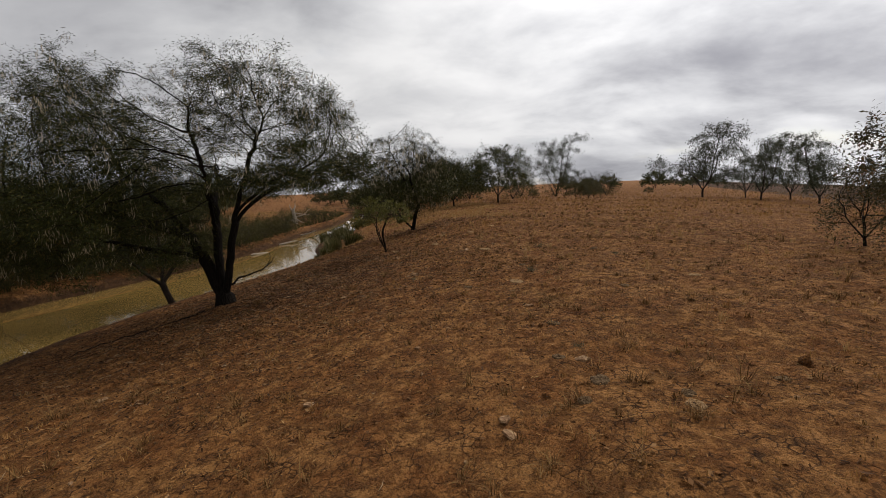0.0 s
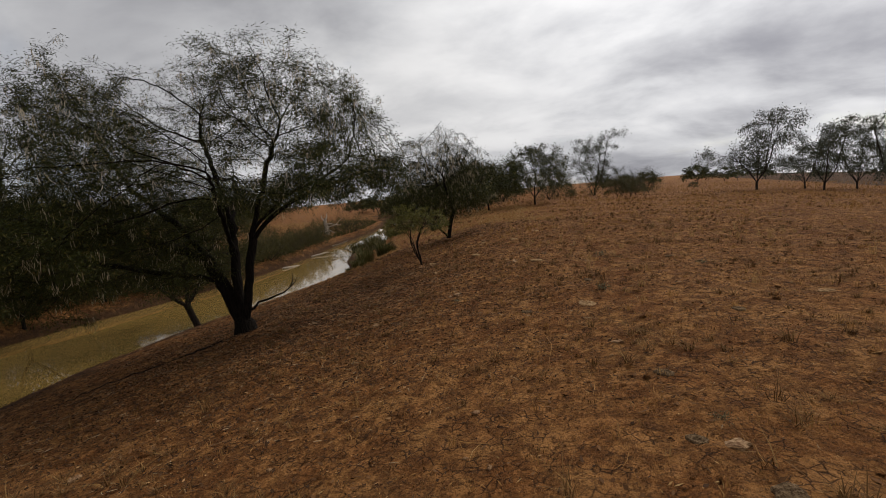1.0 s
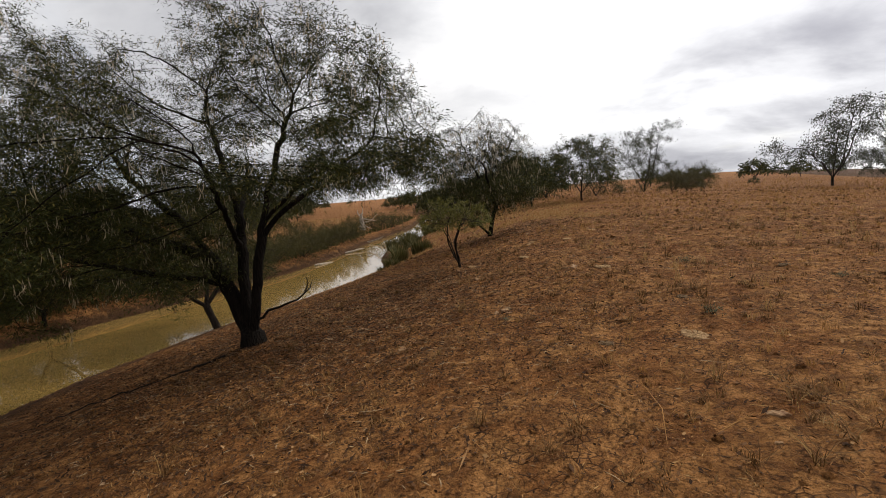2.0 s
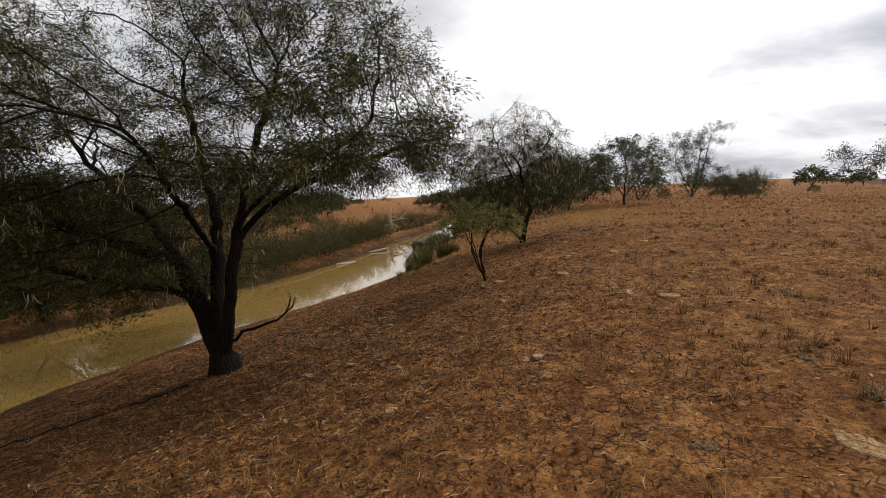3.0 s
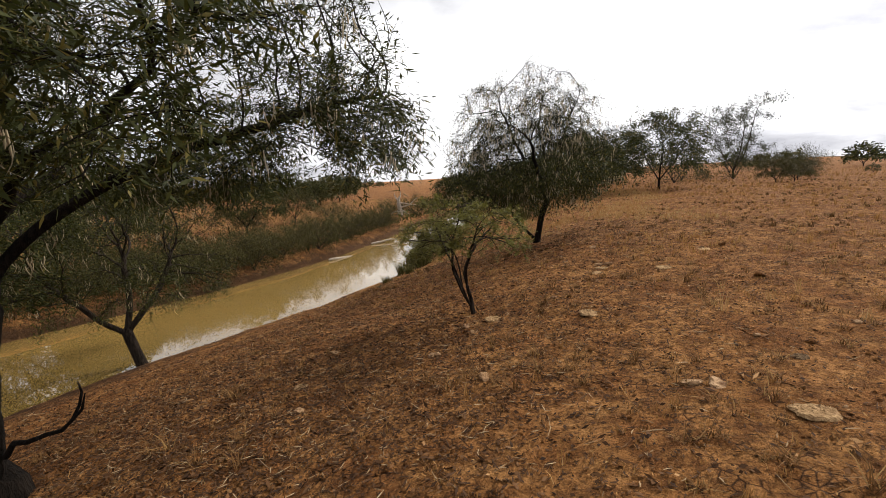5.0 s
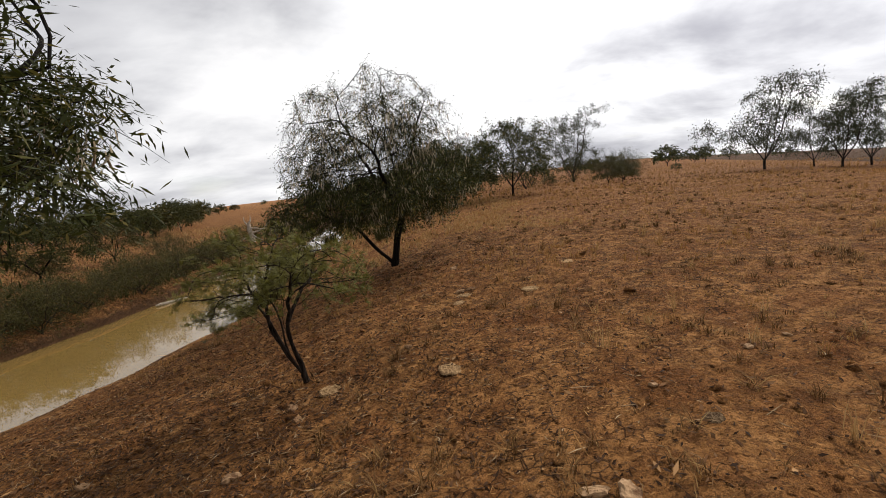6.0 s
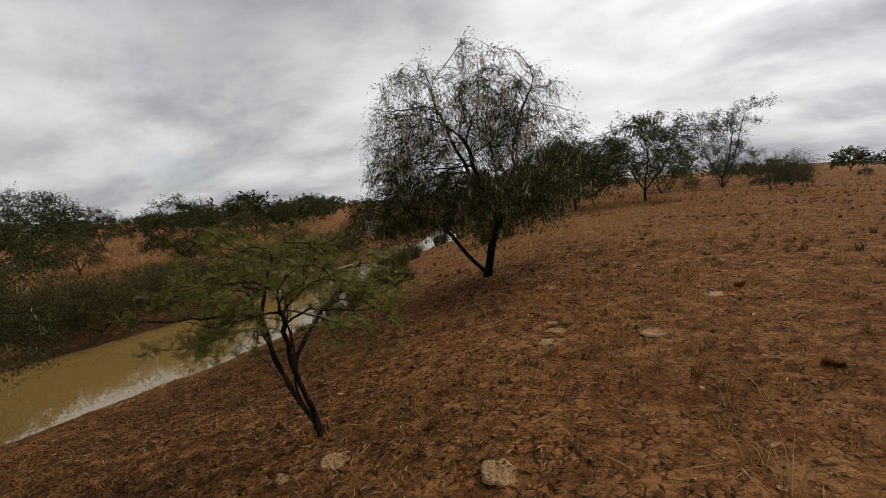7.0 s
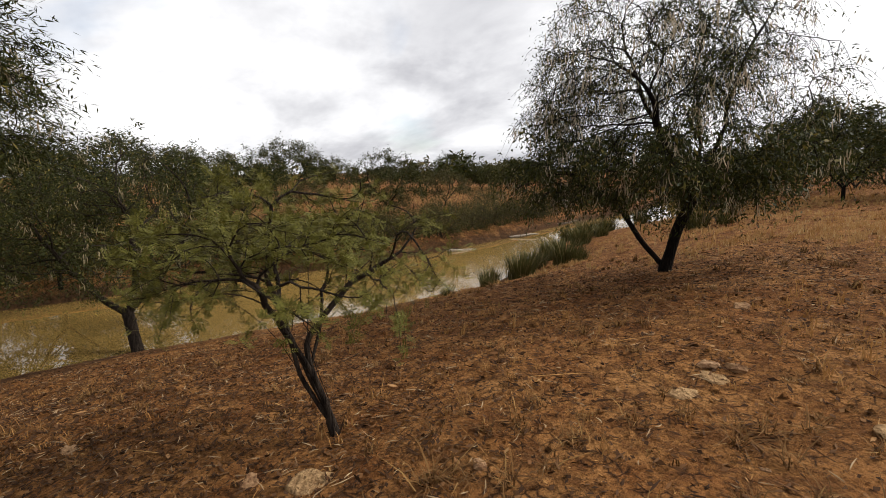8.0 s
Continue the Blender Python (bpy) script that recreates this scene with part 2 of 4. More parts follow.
# ---------------------------------------------------------------- mesh helpers
def mesh_ob(name, verts, faces, mat, parent=None, label="", smooth=False):
    """verts (n, 3) and faces as arrays of one width, or a list of such arrays."""
    me = bpy.data.meshes.new(name)
    groups = faces if isinstance(faces, list) else [faces]
    groups = [np.asarray(f, dtype=np.int32) for f in groups if len(f)]
    loops = np.concatenate([f.ravel() for f in groups])
    sizes = np.concatenate([np.full(len(f), f.shape[1], dtype=np.int32) for f in groups])
    me.vertices.add(len(verts))
    me.vertices.foreach_set("co", np.asarray(verts, dtype=np.float32).ravel())
    me.loops.add(len(loops))
    me.loops.foreach_set("vertex_index", loops)
    me.polygons.add(len(sizes))
    me.polygons.foreach_set("loop_start", np.r_[0, np.cumsum(sizes)[:-1]].astype(np.int32))
    if smooth:
        me.polygons.foreach_set("use_smooth", np.ones(len(sizes), dtype=bool))
    me.update(calc_edges=True)
    me.validate()
    me.materials.append(mat)
    ob = new(name, me)
    if parent:
        ob.parent = parent
    if label:
        tagged(ob, label)
    return ob


def thing(name, place, label, category, group=""):
    ob = new(name)
    ob.empty_display_size = 0.2
    ob.matrix_basis = Matrix.Translation(place)
    return tagged(ob, label, category, group)


def unit(v):
    return v / (np.linalg.norm(v, axis=-1, keepdims=True) + 1e-9)


class Tubes:
    """Gathers tapering tubes along polylines into one mesh."""

    def __init__(self):
        self.v, self.q, self.n = [], [], 0

    def add(self, pts, radii, sides):
        pts, radii = np.asarray(pts, float), np.asarray(radii, float)
        tang = unit(np.gradient(pts, axis=0))
        ref = np.where(np.abs(tang[:, 2:3]) > 0.9, [[1.0, 0, 0]], [[0, 0, 1.0]])
        a = unit(np.cross(tang, ref))
        for i in range(1, len(a)):
            a[i] = a[i - 1] - tang[i] * (a[i - 1] @ tang[i])
            a[i] /= np.linalg.norm(a[i]) + 1e-9
        b = np.cross(tang, a)
        ang = np.arange(sides) * 2 * np.pi / sides
        ring = pts[:, None] + radii[:, None, None] * (np.cos(ang)[None, :, None] * a[:, None] + np.sin(ang)[None, :, None] * b[:, None])
        k = len(pts)
        i, j = np.meshgrid(np.arange(k - 1), np.arange(sides), indexing="ij")
        j2 = (j + 1) % sides
        quad = np.stack([i * sides + j, i * sides + j2, (i + 1) * sides + j2, (i + 1) * sides + j], -1).reshape(-1, 4) + self.n
        self.v.append(ring.reshape(-1, 3))
        self.q.append(quad)
        self.n += k * sides

    def ob(self, name, mat, parent=None, label=""):
        if not self.v:
            return None
        return mesh_ob(name, np.concatenate(self.v), np.concatenate(self.q), mat, parent, label, True)

    def many(self, lines, radii, sides=3):
        """Thin tubes along many polylines of one length: lines (n, k, 3), radii (k,)."""
        n, k = lines.shape[:2]
        tang = unit(np.gradient(lines, axis=1))
        a = unit(np.cross(tang, [0.31, 0.52, 0.79]))
        b = np.cross(tang, a)
        ang = np.arange(sides) * 2 * np.pi / sides
        r = np.asarray(radii)[None, :, None, None]
        ring = lines[:, :, None] + r * (np.cos(ang)[None, None, :, None] * a[:, :, None] + np.sin(ang)[None, None, :, None] * b[:, :, None])
        i, j = np.meshgrid(np.arange(k - 1), np.arange(sides), indexing="ij")
        j2 = (j + 1) % sides
        one = np.stack([i * sides + j, i * sides + j2, (i + 1) * sides + j2, (i + 1) * sides + j], -1).reshape(-1, 4)
        self.v.append(ring.reshape(-1, 3))
        self.q.append((np.arange(n)[:, None, None] * k * sides + one).reshape(-1, 4) + self.n)
        self.n += n * k * sides


def blades(centres, along, side, length, width):
    """Lens-shaped leaf quads: (verts, faces)."""
    along, side = unit(along), unit(side)
    length, width = np.reshape(length, (-1, 1)), np.reshape(width, (-1, 1))
    a = centres
    b = centres + along * length * 0.45 + side * width * 0.5
    c = centres + along * length
    d = centres + along * length * 0.45 - side * width * 0.5
    v = np.stack([a, b, c, d], 1).reshape(-1, 3)
    f = np.arange(len(centres) * 4).reshape(-1, 4)
    return v, f


# ---------------------------------------------------------------- lie of the land
NEAR_Y = [-60, 0, 4, 8, 10, 11, 12, 13, 14, 15, 16, 17, 18, 19, 20, 22, 25, 28, 32, 36, 41, 50, 60, 80, 120, 300, 3000]
NEAR_X = [-12, -9.3, -9.0, -8.7, -8.65, -8.4, -8.25, -7.98, -7.6, -7.25, -6.85, -6.55, -6.35, -6.1, -5.9, -6.2, -7.2, -7.7, -7.4, -5.9, -5.0, -5.6, -10.6, -17.7, -37.7, -139.7, -1619.7]
FAR_Y = [-60, 0, 8, 12, 14, 16, 18, 20, 22, 24, 28, 32, 36, 44, 60, 80, 120, 300, 3000]
FAR_X = [-20, -17, -14.8, -13.1, -12.6, -11.85, -11.3, -10.8, -10.4, -10.2, -10.1, -10.3, -10.3, -10.0, -11.6, -18, -38, -140, -1620]
WATER_Z = -1.45
BANK_U = [0, 0.15, 0.5, 1.5, 2.6, 4.0, 5.2, 6.5, 7.2, 8.0, 9.0, 11, 15, 22, 32, 60, 200]
BANK_Z = [-1.52, -1.37, -1.25, -1.0, -0.76, -0.43, -0.25, -0.02, 0.1, 0.2, 0.3, 0.34, 0.32, 0.1, -0.2, -0.4, -0.6]
OVER_D = [0, 0.2, 0.8, 2, 5, 12, 30, 80, 300]
OVER_Z = [-1.52, -1.22, -1.0, -0.8, -0.55, -0.42, -0.35, -0.4, -0.6]


def shore_near(y):
    return np.interp(y, NEAR_Y, NEAR_X)


def shore_far(y):
    return np.interp(y, FAR_Y, FAR_X)


def land(x, y):
    x, y = np.asarray(x, float), np.asarray(y, float)
    xn, xf = shore_near(y), shore_far(y)
    u = np.where(x < 0, 8 * (x - xn) / np.maximum(-xn, 1), 8 + x)
    near = np.interp(u, BANK_U, BANK_Z) - 0.07 * np.maximum(0, x - 0.45 * y - 5) + 0.02 * (np.clip(y, -6, 16) - 12) * np.clip(u / 4, 0, 1)
    far = np.interp(xf - x, OVER_D, OVER_Z)
    mid = WATER_Z - 0.07 - 0.6 * np.clip(np.minimum(x - xf, xn - x), 0, 1)
    return np.where(x > xn, near, np.where(x < xf, far, mid))


def lumps(x, y):
    """Small unevenness of the ground."""
    out = np.empty(len(x))
    for i, (a, b) in enumerate(zip(x.tolist(), y.tolist())):
        out[i] = 0.055 * noise.noise((a * 0.7, b * 0.7, 1)) + 0.022 * noise.noise((a * 2.7, b * 2.7, 5)) + 0.016 * noise.noise((a * 7, b * 7, 9))
    return out


def ground_z(x, y):
    x, y = np.atleast_1d(np.asarray(x, float)), np.atleast_1d(np.asarray(y, float))
    return land(x, y) + lumps(x, y)


def at_ground(x, y, sink=0.02):
    return (x, y, float(ground_z(x, y)[0]) - sink)


def graded(lo, hi, step, far, ratio=1.16):
    core = np.arange(lo, hi + 1e-6, step)
    out, d = [], step
    p = 0.0
    while p < far:
        d *= ratio
        p += d
        out.append(p)
    out = np.array(out)
    return np.r_[lo - out[::-1], core, hi + out]


gx, gy = graded(-15, 9, 0.14, 2500), graded(-1, 24, 0.14, 2500)
XX, YY = np.meshgrid(gx, gy, indexing="ij")
flat = np.c_[XX.ravel(), YY.ravel()]
gv = np.c_[flat, ground_z(flat[:, 0], flat[:, 1])]
ii, jj = np.meshgrid(np.arange(len(gx) - 1), np.arange(len(gy) - 1), indexing="ij")
k = len(gy)
gf = np.stack([ii * k + jj, (ii + 1) * k + jj, (ii + 1) * k + jj + 1, ii * k + jj + 1], -1).reshape(-1, 4)
tagged(mesh_ob("ground", gv, gf, SOIL, smooth=True), "dry cracked red-brown soil sloping to a creek", "ground", kind="structure")

wy = np.concatenate([np.arange(-60, 58, 1.0), np.arange(58, 60, 1.0)])
wt = np.linspace(0, 1, 9)
wx = (shore_far(wy) - 0.25)[:, None] * (1 - wt) + (shore_near(wy) + 0.25)[:, None] * wt
wv = np.stack([wx, np.repeat(wy[:, None], 9, 1), np.full_like(wx, WATER_Z)], -1).reshape(-1, 3)
ii, jj = np.meshgrid(np.arange(len(wy) - 1), np.arange(8), indexing="ij")
wf = np.stack([ii * 9 + jj, ii * 9 + jj + 1, (ii + 1) * 9 + jj + 1, (ii + 1) * 9 + jj], -1).reshape(-1, 4)
tagged(mesh_ob("water", wv, wf, WATER, smooth=True), "still muddy yellow-brown creek water reflecting clouds", "creek", kind="structure")


# ---------------------------------------------------------------- trees
class Skeleton:
    """Grows branches from given stems towards points of a crown."""

    def __init__(self, rng):
        self.rng, self.pos, self.par = rng, [], []

    def stem(self, pts, start=-1, step=0.12):
        """A hand-laid limb; returns the index of its last node."""
        pts = [np.asarray(p, float) for p in pts]
        last = start
        if start < 0:
            self.pos.append(pts[0])
            self.par.append(-1)
            last = len(self.pos) - 1
        for a, b in zip(pts[:-1], pts[1:]):
            n = max(1, int(np.linalg.norm(b - a) / step))
            for i in range(1, n + 1):
                p = a + (b - a) * i / n + self.rng.normal(0, 0.12 * step, 3)
                self.pos.append(p)
                self.par.append(last)
                last = len(self.pos) - 1
        return last

    def grow(self, targets, step, reach, kill, rounds, bias=(0, 0, 0.1), wild=0.25, skip=0, inertia=0.45, flat=1.0):
        rng = self.rng
        pos = np.array(self.pos)
        par = list(self.par)
        alive = np.ones(len(targets), bool)
        stuck = np.zeros(len(targets), int)
        d = np.linalg.norm(targets[:, None] - pos[None, skip:], axis=2)
        near, dist = d.argmin(1) + skip, d.min(1)
        for _ in range(rounds):
            act = alive & (dist < reach)
            if not act.any():
                break
            idx = near[act]
            way = unit(targets[act] - pos[idx])
            owners, inv = np.unique(idx, return_inverse=True)
            s = np.zeros((len(owners), 3))
            np.add.at(s, inv, way)
            came = pos[owners] - pos[np.maximum(np.array(par)[owners], 0)]
            s = unit((unit(s) + inertia * unit(came) + np.asarray(bias) + rng.normal(0, wild, s.shape)) * [1, 1, flat])
            fresh = pos[owners] + s * step
            base = len(pos)
            pos = np.concatenate([pos, fresh])
            par += owners.tolist()
            left = np.where(alive)[0]
            dn = np.linalg.norm(targets[left][:, None] - fresh[None], axis=2)
            m = dn.min(1)
            better = m < dist[left]
            near[left[better]], dist[left[better]] = dn.argmin(1)[better] + base, m[better]
            stuck[act] += 1
            stuck[left[better]] = 0
            alive &= (dist > kill) & (stuck < 6)
        self.pos, self.par = list(pos), par
        return self

    def finish(self, tip, power):
        pos, par = np.array(self.pos), np.array(self.par)
        n = len(pos)
        up = np.maximum(par, 0)
        for _ in range(2):
            mean, cnt = np.zeros_like(pos), np.zeros((n, 1))
            np.add.at(mean, par[par >= 0], pos[par >= 0])
            np.add.at(cnt, par[par >= 0], 1)
            ok = (cnt[:, 0] > 0) & (par >= 0)
            pos[ok] = 0.5 * pos[ok] + 0.25 * pos[up[ok]] + 0.25 * mean[ok] / cnt[ok]
        acc = np.zeros(n)
        kids = [[] for _ in range(n)]
        r = np.zeros(n)
        for i in range(n - 1, -1, -1):
            r[i] = max(tip, acc[i]) if not kids[i] else acc[i] ** (1 / power)
            if par[i] >= 0:
                acc[par[i]] += r[i] ** power
                kids[par[i]].append(i)
        self.P, self.R, self.kids, self.parents = pos, r, kids, par
        return self

    def chains(self, flare=0.0):
        """Polylines with radii, the thickest way first."""
        P, R, kids = self.P, self.R, self.kids
        work = [(-1, i) for i in range(len(P)) if self.parents[i] < 0]
        while work:
            start, node = work.pop()
            chain = [start] if start >= 0 else []
            while True:
                chain.append(node)
                ks = sorted(kids[node], key=lambda c: -R[c])
                if not ks:
                    break
                work += [(node, c) for c in ks[1:]]
                node = ks[0]
            if len(chain) < 2:
                continue
            rad = R[chain].copy()
            if start >= 0:
                rad[0] = min(rad[0], rad[1] * 1.15)
            elif flare:
                rad[:3] *= np.array([1 + flare, 1 + flare * 0.5, 1 + flare * 0.2])[: len(rad)]
            rad[-1] *= 0.5
            yield P[chain], rad

    def shoots(self, rng, fine, each, length, droop, wild=0.6, keep=None, flat=0.7):
        """Thin drooping shoots from the outer nodes: (n, 4, 3)."""
        tips = np.where(self.R <= fine)[0]
        if keep is not None:
            tips = tips[keep(self.P[tips])]
        dens = np.array([noise.noise(tuple(p * 1.1)) for p in self.P[tips]])
        idx = np.repeat(tips, rng.poisson(each * np.clip(1 + 1.3 * dens, 0.15, 2)))
        n = len(idx)
        way = unit((unit(self.P[idx] - self.P[np.maximum(self.parents[idx], 0)]) + rng.normal(0, wild, (n, 3))) * [1, 1, flat])
        L = length * (0.5 + 0.9 * rng.random((n, 1)))
        down = np.array([0, 0, -droop]) * (0.4 + 1.2 * rng.random((n, 1)))
        return np.stack([self.P[idx] + way * L * t + down * L * t * t for t in (0, 0.35, 0.7, 1.0)], 1)


def crown_points(rng, n, centre, size, shell=0.5, low=-0.3, lump=0.0, boxy=2.0):
    """Points in the upper part of an ellipsoid, denser towards its skin."""
    out = []
    while len(out) < n:
        p = rng.normal(0, 1, 3)
        p /= np.linalg.norm(p)
        if p[2] < low:
            continue
        if lump and noise.noise((p[0] * 2.2 + size[0], p[1] * 2.2, p[2] * 2.2)) < rng.normal(-0.15, 0.12) * lump:
            continue
        if boxy != 2.0:
            p = p / (math.hypot(p[0], p[1]) ** boxy + abs(p[2]) ** boxy) ** (1 / boxy)
        out.append(p * (shell + (1 - shell) * rng.random()) ** 0.7)
    return np.array(out) * size + centre


def foliage(rng, shoots, per, size, droop=0.3, spread=0.03, keep=None, level=1.0):
    """Leaf blades along the shoots."""
    if keep is not None:
        shoots = shoots[keep(shoots[:, 0])]
    idx = np.repeat(np.arange(len(shoots)), rng.poisson(per, len(shoots)))
    n = len(idx)
    t = 3 * rng.random(n)
    k = np.minimum(t.astype(int), 2)
    u = (t - k)[:, None]
    c = shoots[idx, k] * (1 - u) + shoots[idx, k + 1] * u + rng.normal(0, spread, (n, 3))
    along = rng.normal(0, 1, (n, 3)) * [1, 1, level] + unit(shoots[idx, k + 1] - shoots[idx, k]) * 0.7 + [0, 0, -droop]
    return blades(c, along, rng.normal(0, 1, (n, 3)) * [1, 1, level], size[0] * (0.6 + 0.8 * rng.random(n)), size[1] * (0.7 + 0.6 * rng.random(n)))


def hanging_pods(rng, shoots, n, length, width, keep=None):
    """Curved flat pods that hang in bunches from the shoots."""
    if keep is not None:
        shoots = shoots[keep(shoots[:, 0])]
    idx = rng.integers(0, len(shoots), n // 5).repeat(5)[:n]
    m = len(idx)
    top = shoots[idx, 2] + rng.normal(0, 0.03, (m, 3))
    L = length * (0.6 + 0.7 * rng.random((m, 1)))
    bend = rng.normal(0, 0.45, (m, 3)) * [1, 1, 0]
    side = unit(rng.normal(0, 1, (m, 3)) * [1, 1, 0.1])
    thick = unit(np.cross(side, [0, 0, 1.0]))
    rings = []
    for t, w in ((0, 0.25), (0.3, 1), (0.7, 1), (1, 0.2)):
        p = top + [0, 0, -1] * L * t + bend * L * (t * t - 0.3 * t)
        hw = 0.5 * width * w
        rings.append(np.stack([p + side * hw, p + thick * hw * 0.5, p - side * hw], 1))
    v = np.stack(rings, 1).reshape(-1, 3)
    i, j = np.meshgrid(np.arange(3), np.arange(3), indexing="ij")
    one = np.stack([i * 3 + j, i * 3 + (j + 1) % 3, (i + 1) * 3 + (j + 1) % 3, (i + 1) * 3 + j], -1).reshape(-1, 4)
    f = (np.arange(m)[:, None, None] * 12 + one[None]).reshape(-1, 4)
    return v, f


def assemble(name, place, label, sk, shoots, leaf, leaf_mat, bark, split, flare=0.25, pods=None, category="tree", group="", shoot_r=0.0025):
    ob = thing(name, place, label, category, group)
    thin = Tubes()
    for n, (pts, rad) in enumerate(sk.chains(flare)):
        if n == 0 or rad.max() > split:
            own = Tubes()
            own.add(pts, rad, 10)
            own.ob("limb" if n else "trunk", bark, ob)
        else:
            thin.add(pts, rad, 5 if rad.max() > 0.018 else 3)
    if shoots is not None and len(shoots):
        thin.many(shoots, [shoot_r, shoot_r, shoot_r * 0.8, shoot_r * 0.4])
    tagged(thin.ob("branchwork", bark, ob), kind="stuff")
    if leaf is not None and len(leaf[0]):
        tagged(mesh_ob("crown", *leaf, leaf_mat, ob), kind="stuff")
    if pods is not None:
        tagged(mesh_ob("pod_mass", *pods, POD, ob, "pale tan hanging pods"), kind="stuff")
    return ob


def big_acacia():
    """The broad umbrella-crowned tree on the bank."""
    rng = np.random.default_rng(11)
    sk = Skeleton(rng)
    fork = sk.stem([(0, 0, -0.15), (0.0, 0, 0.06), (0.0, 0.01, 0.16)])
    left = sk.stem([(0.0, 0.01, 0.16), (-0.17, 0.04, 0.42), (-0.34, 0.1, 0.95), (-0.62, 0.15, 1.4), (-1.15, 0.2, 2.05), (-1.8, 0.1, 2.7)], fork)
    mid = sk.stem([(-0.02, 0.02, 0.2), (-0.1, 0.1, 0.8), (-0.14, 0.25, 1.4), (-0.2, 0.35, 2.0), (-0.45, 0.5, 2.8), (-0.7, 0.6, 3.6)], fork)
    right = sk.stem([(0.03, 0.0, 0.18), (0.12, -0.03, 0.6), (0.24, -0.02, 1.1), (0.36, 0.0, 1.75), (0.6, 0.1, 2.6), (0.95, 0.1, 3.4)], fork)
    sk.stem([(-0.34, 0.1, 0.95), (-0.9, -0.2, 1.15), (-1.7, -0.5, 1.4), (-2.8, -0.75, 1.75)], left - 18)
    sk.stem([(-0.62, 0.15, 1.4), (-1.4, -0.4, 1.85), (-2.6, -0.7, 2.2), (-3.6, -0.9, 2.4)], left - 14)
    sk.stem([(0.36, 0.0, 1.85), (1.1, -0.15, 2.35), (2.1, -0.1, 2.75)], right - 14)
    sk.stem([(-0.14, 0.25, 1.5), (0.25, -0.7, 2.15), (0.7, -1.7, 2.8)], mid - 18)
    sk.stem([(0.36, 0.0, 1.75), (0.9, 0.4, 2.25), (1.8, 0.85, 2.6), (2.7, 1.35, 2.85)], right - 15)
    sk.stem([(-0.2, 0.35, 2.0), (-0.4, 1.1, 2.5), (-0.8, 1.8, 2.9)], mid - 14)
    up = crown_points(rng, 7600, np.array([-0.45, 0.0, 1.7]), np.array([4.4, 3.2, 3.55]), 0.3, -0.02, 0.3, 2.9)
    across = up[:, 0] * 0.89 + up[:, 1] * 0.45
    up = up[up[:, 2] < np.interp(across, (-4.5, -3.1, -2.2, -1.3, -0.5, 0.35, 1.3, 2.2, 3.1, 3.8), (3.0, 4.25, 4.75, 4.95, 4.8, 4.7, 4.6, 4.4, 3.9, 3.2))]
    across = up[:, 0] * 0.7 + up[:, 1] * 0.71
    up = up[up[:, 2] < np.interp(across, (1.2, 2.0, 2.6, 3.2, 4.1, 4.6), (4.85, 4.6, 4.35, 4.0, 3.3, 2.5))]
    up = up[up[:, 2] < np.interp(up[:, 1], (0.8, 1.4, 2.0, 2.6, 3.2), (4.9, 4.5, 3.95, 3.2, 2.2))]
    up = up[up[:, 2] < np.interp(up[:, 1], (-3.2, -2.4, -1.3), (2.3, 3.2, 4.9))]
    up = up[up[:, 2] < np.interp(up[:, 0], (1.6, 2.0, 2.5, 3.0, 3.3), (4.8, 4.6, 4.15, 3.3, 2.8))]
    up = up[up[:, 0] + 0.81 * up[:, 1] < 4.2]
    up = up[((up[:, 0] < -0.3) & (up[:, 1] < 0.8)) | (up[:, 2] > 2.2 - 0.1 * np.hypot(up[:, 0], up[:, 1]) + 0.13 * np.clip(up[:, 0], 0, 2))]
    up = up[(up[:, 0] < 3.15) & (0.77 * up[:, 0] - 0.64 * up[:, 1] < 2.75 + 0.12 * up[:, 2])]
    skirt = crown_points(rng, 1300, np.array([-0.9, -0.3, 1.9]), np.array([3.9, 2.8, 0.75]), 0.45, -0.9)
    skirt = skirt[(skirt[:, 0] < -0.2) & (skirt[:, 1] < 1.2) | (skirt[:, 2] > 2.3)]
    brow = crown_points(rng, 800, np.array([2.5, 1.2, 2.8]), np.array([0.75, 0.85, 0.5]), 0.1, -0.7)
    crest = crown_points(rng, 480, np.array([1.85, 1.3, 3.85]), np.array([0.95, 1.0, 0.55]), 0.2, -0.6)
    shoulder = crown_points(rng, 320, np.array([-2.2, -0.2, 3.25]), np.array([1.5, 1.3, 1.25]), 0.3, -0.4)
    hang = crown_points(rng, 850, np.array([-1.9, -0.8, 1.6]), np.array([2.7, 2.0, 0.85]), 0.2, -0.9)
    hang = hang[0.77 * hang[:, 0] - 0.64 * hang[:, 1] < 0.9]
    # the crown is flat-sided towards the open ground
    within = lambda p, d: (p @ (0.485, 0.862, -0.145) < 2.35 + d) & (p @ (0.926, 0.369, 0.08) < 3.3 + d) & (p @ (0.851, 0.525, -0.007) < 3.05 + d) & (p @ (0.747, 0.025, 0.664) < 4.45 + d)
    tips = np.concatenate([up, skirt, hang, brow, crest, shoulder])
    sk.grow(tips[within(tips, 0.0)], 0.13, 1.5, 0.17, 75, (0, 0, 0.02), 0.12, 6, 0.6, 0.9)
    sk.finish(0.0026, 1.75)
    live = lambda p: within(p, 0.04) & (0.77 * p[:, 0] - 0.64 * p[:, 1] < 2.95 + 0.12 * p[:, 2]) & (p[:, 2] > 0.8) & (((p[:, 0] < 0) & (p[:, 1] < 1)) | (p[:, 2] > 2.15 + 0.08 * np.clip(p[:, 0], 0, 2)))
    shoots = sk.shoots(rng, 0.0078, 2.6, 0.25, 0.3, 0.6, live, 0.42)
    low = lambda p: p[:, 2] < 3.1
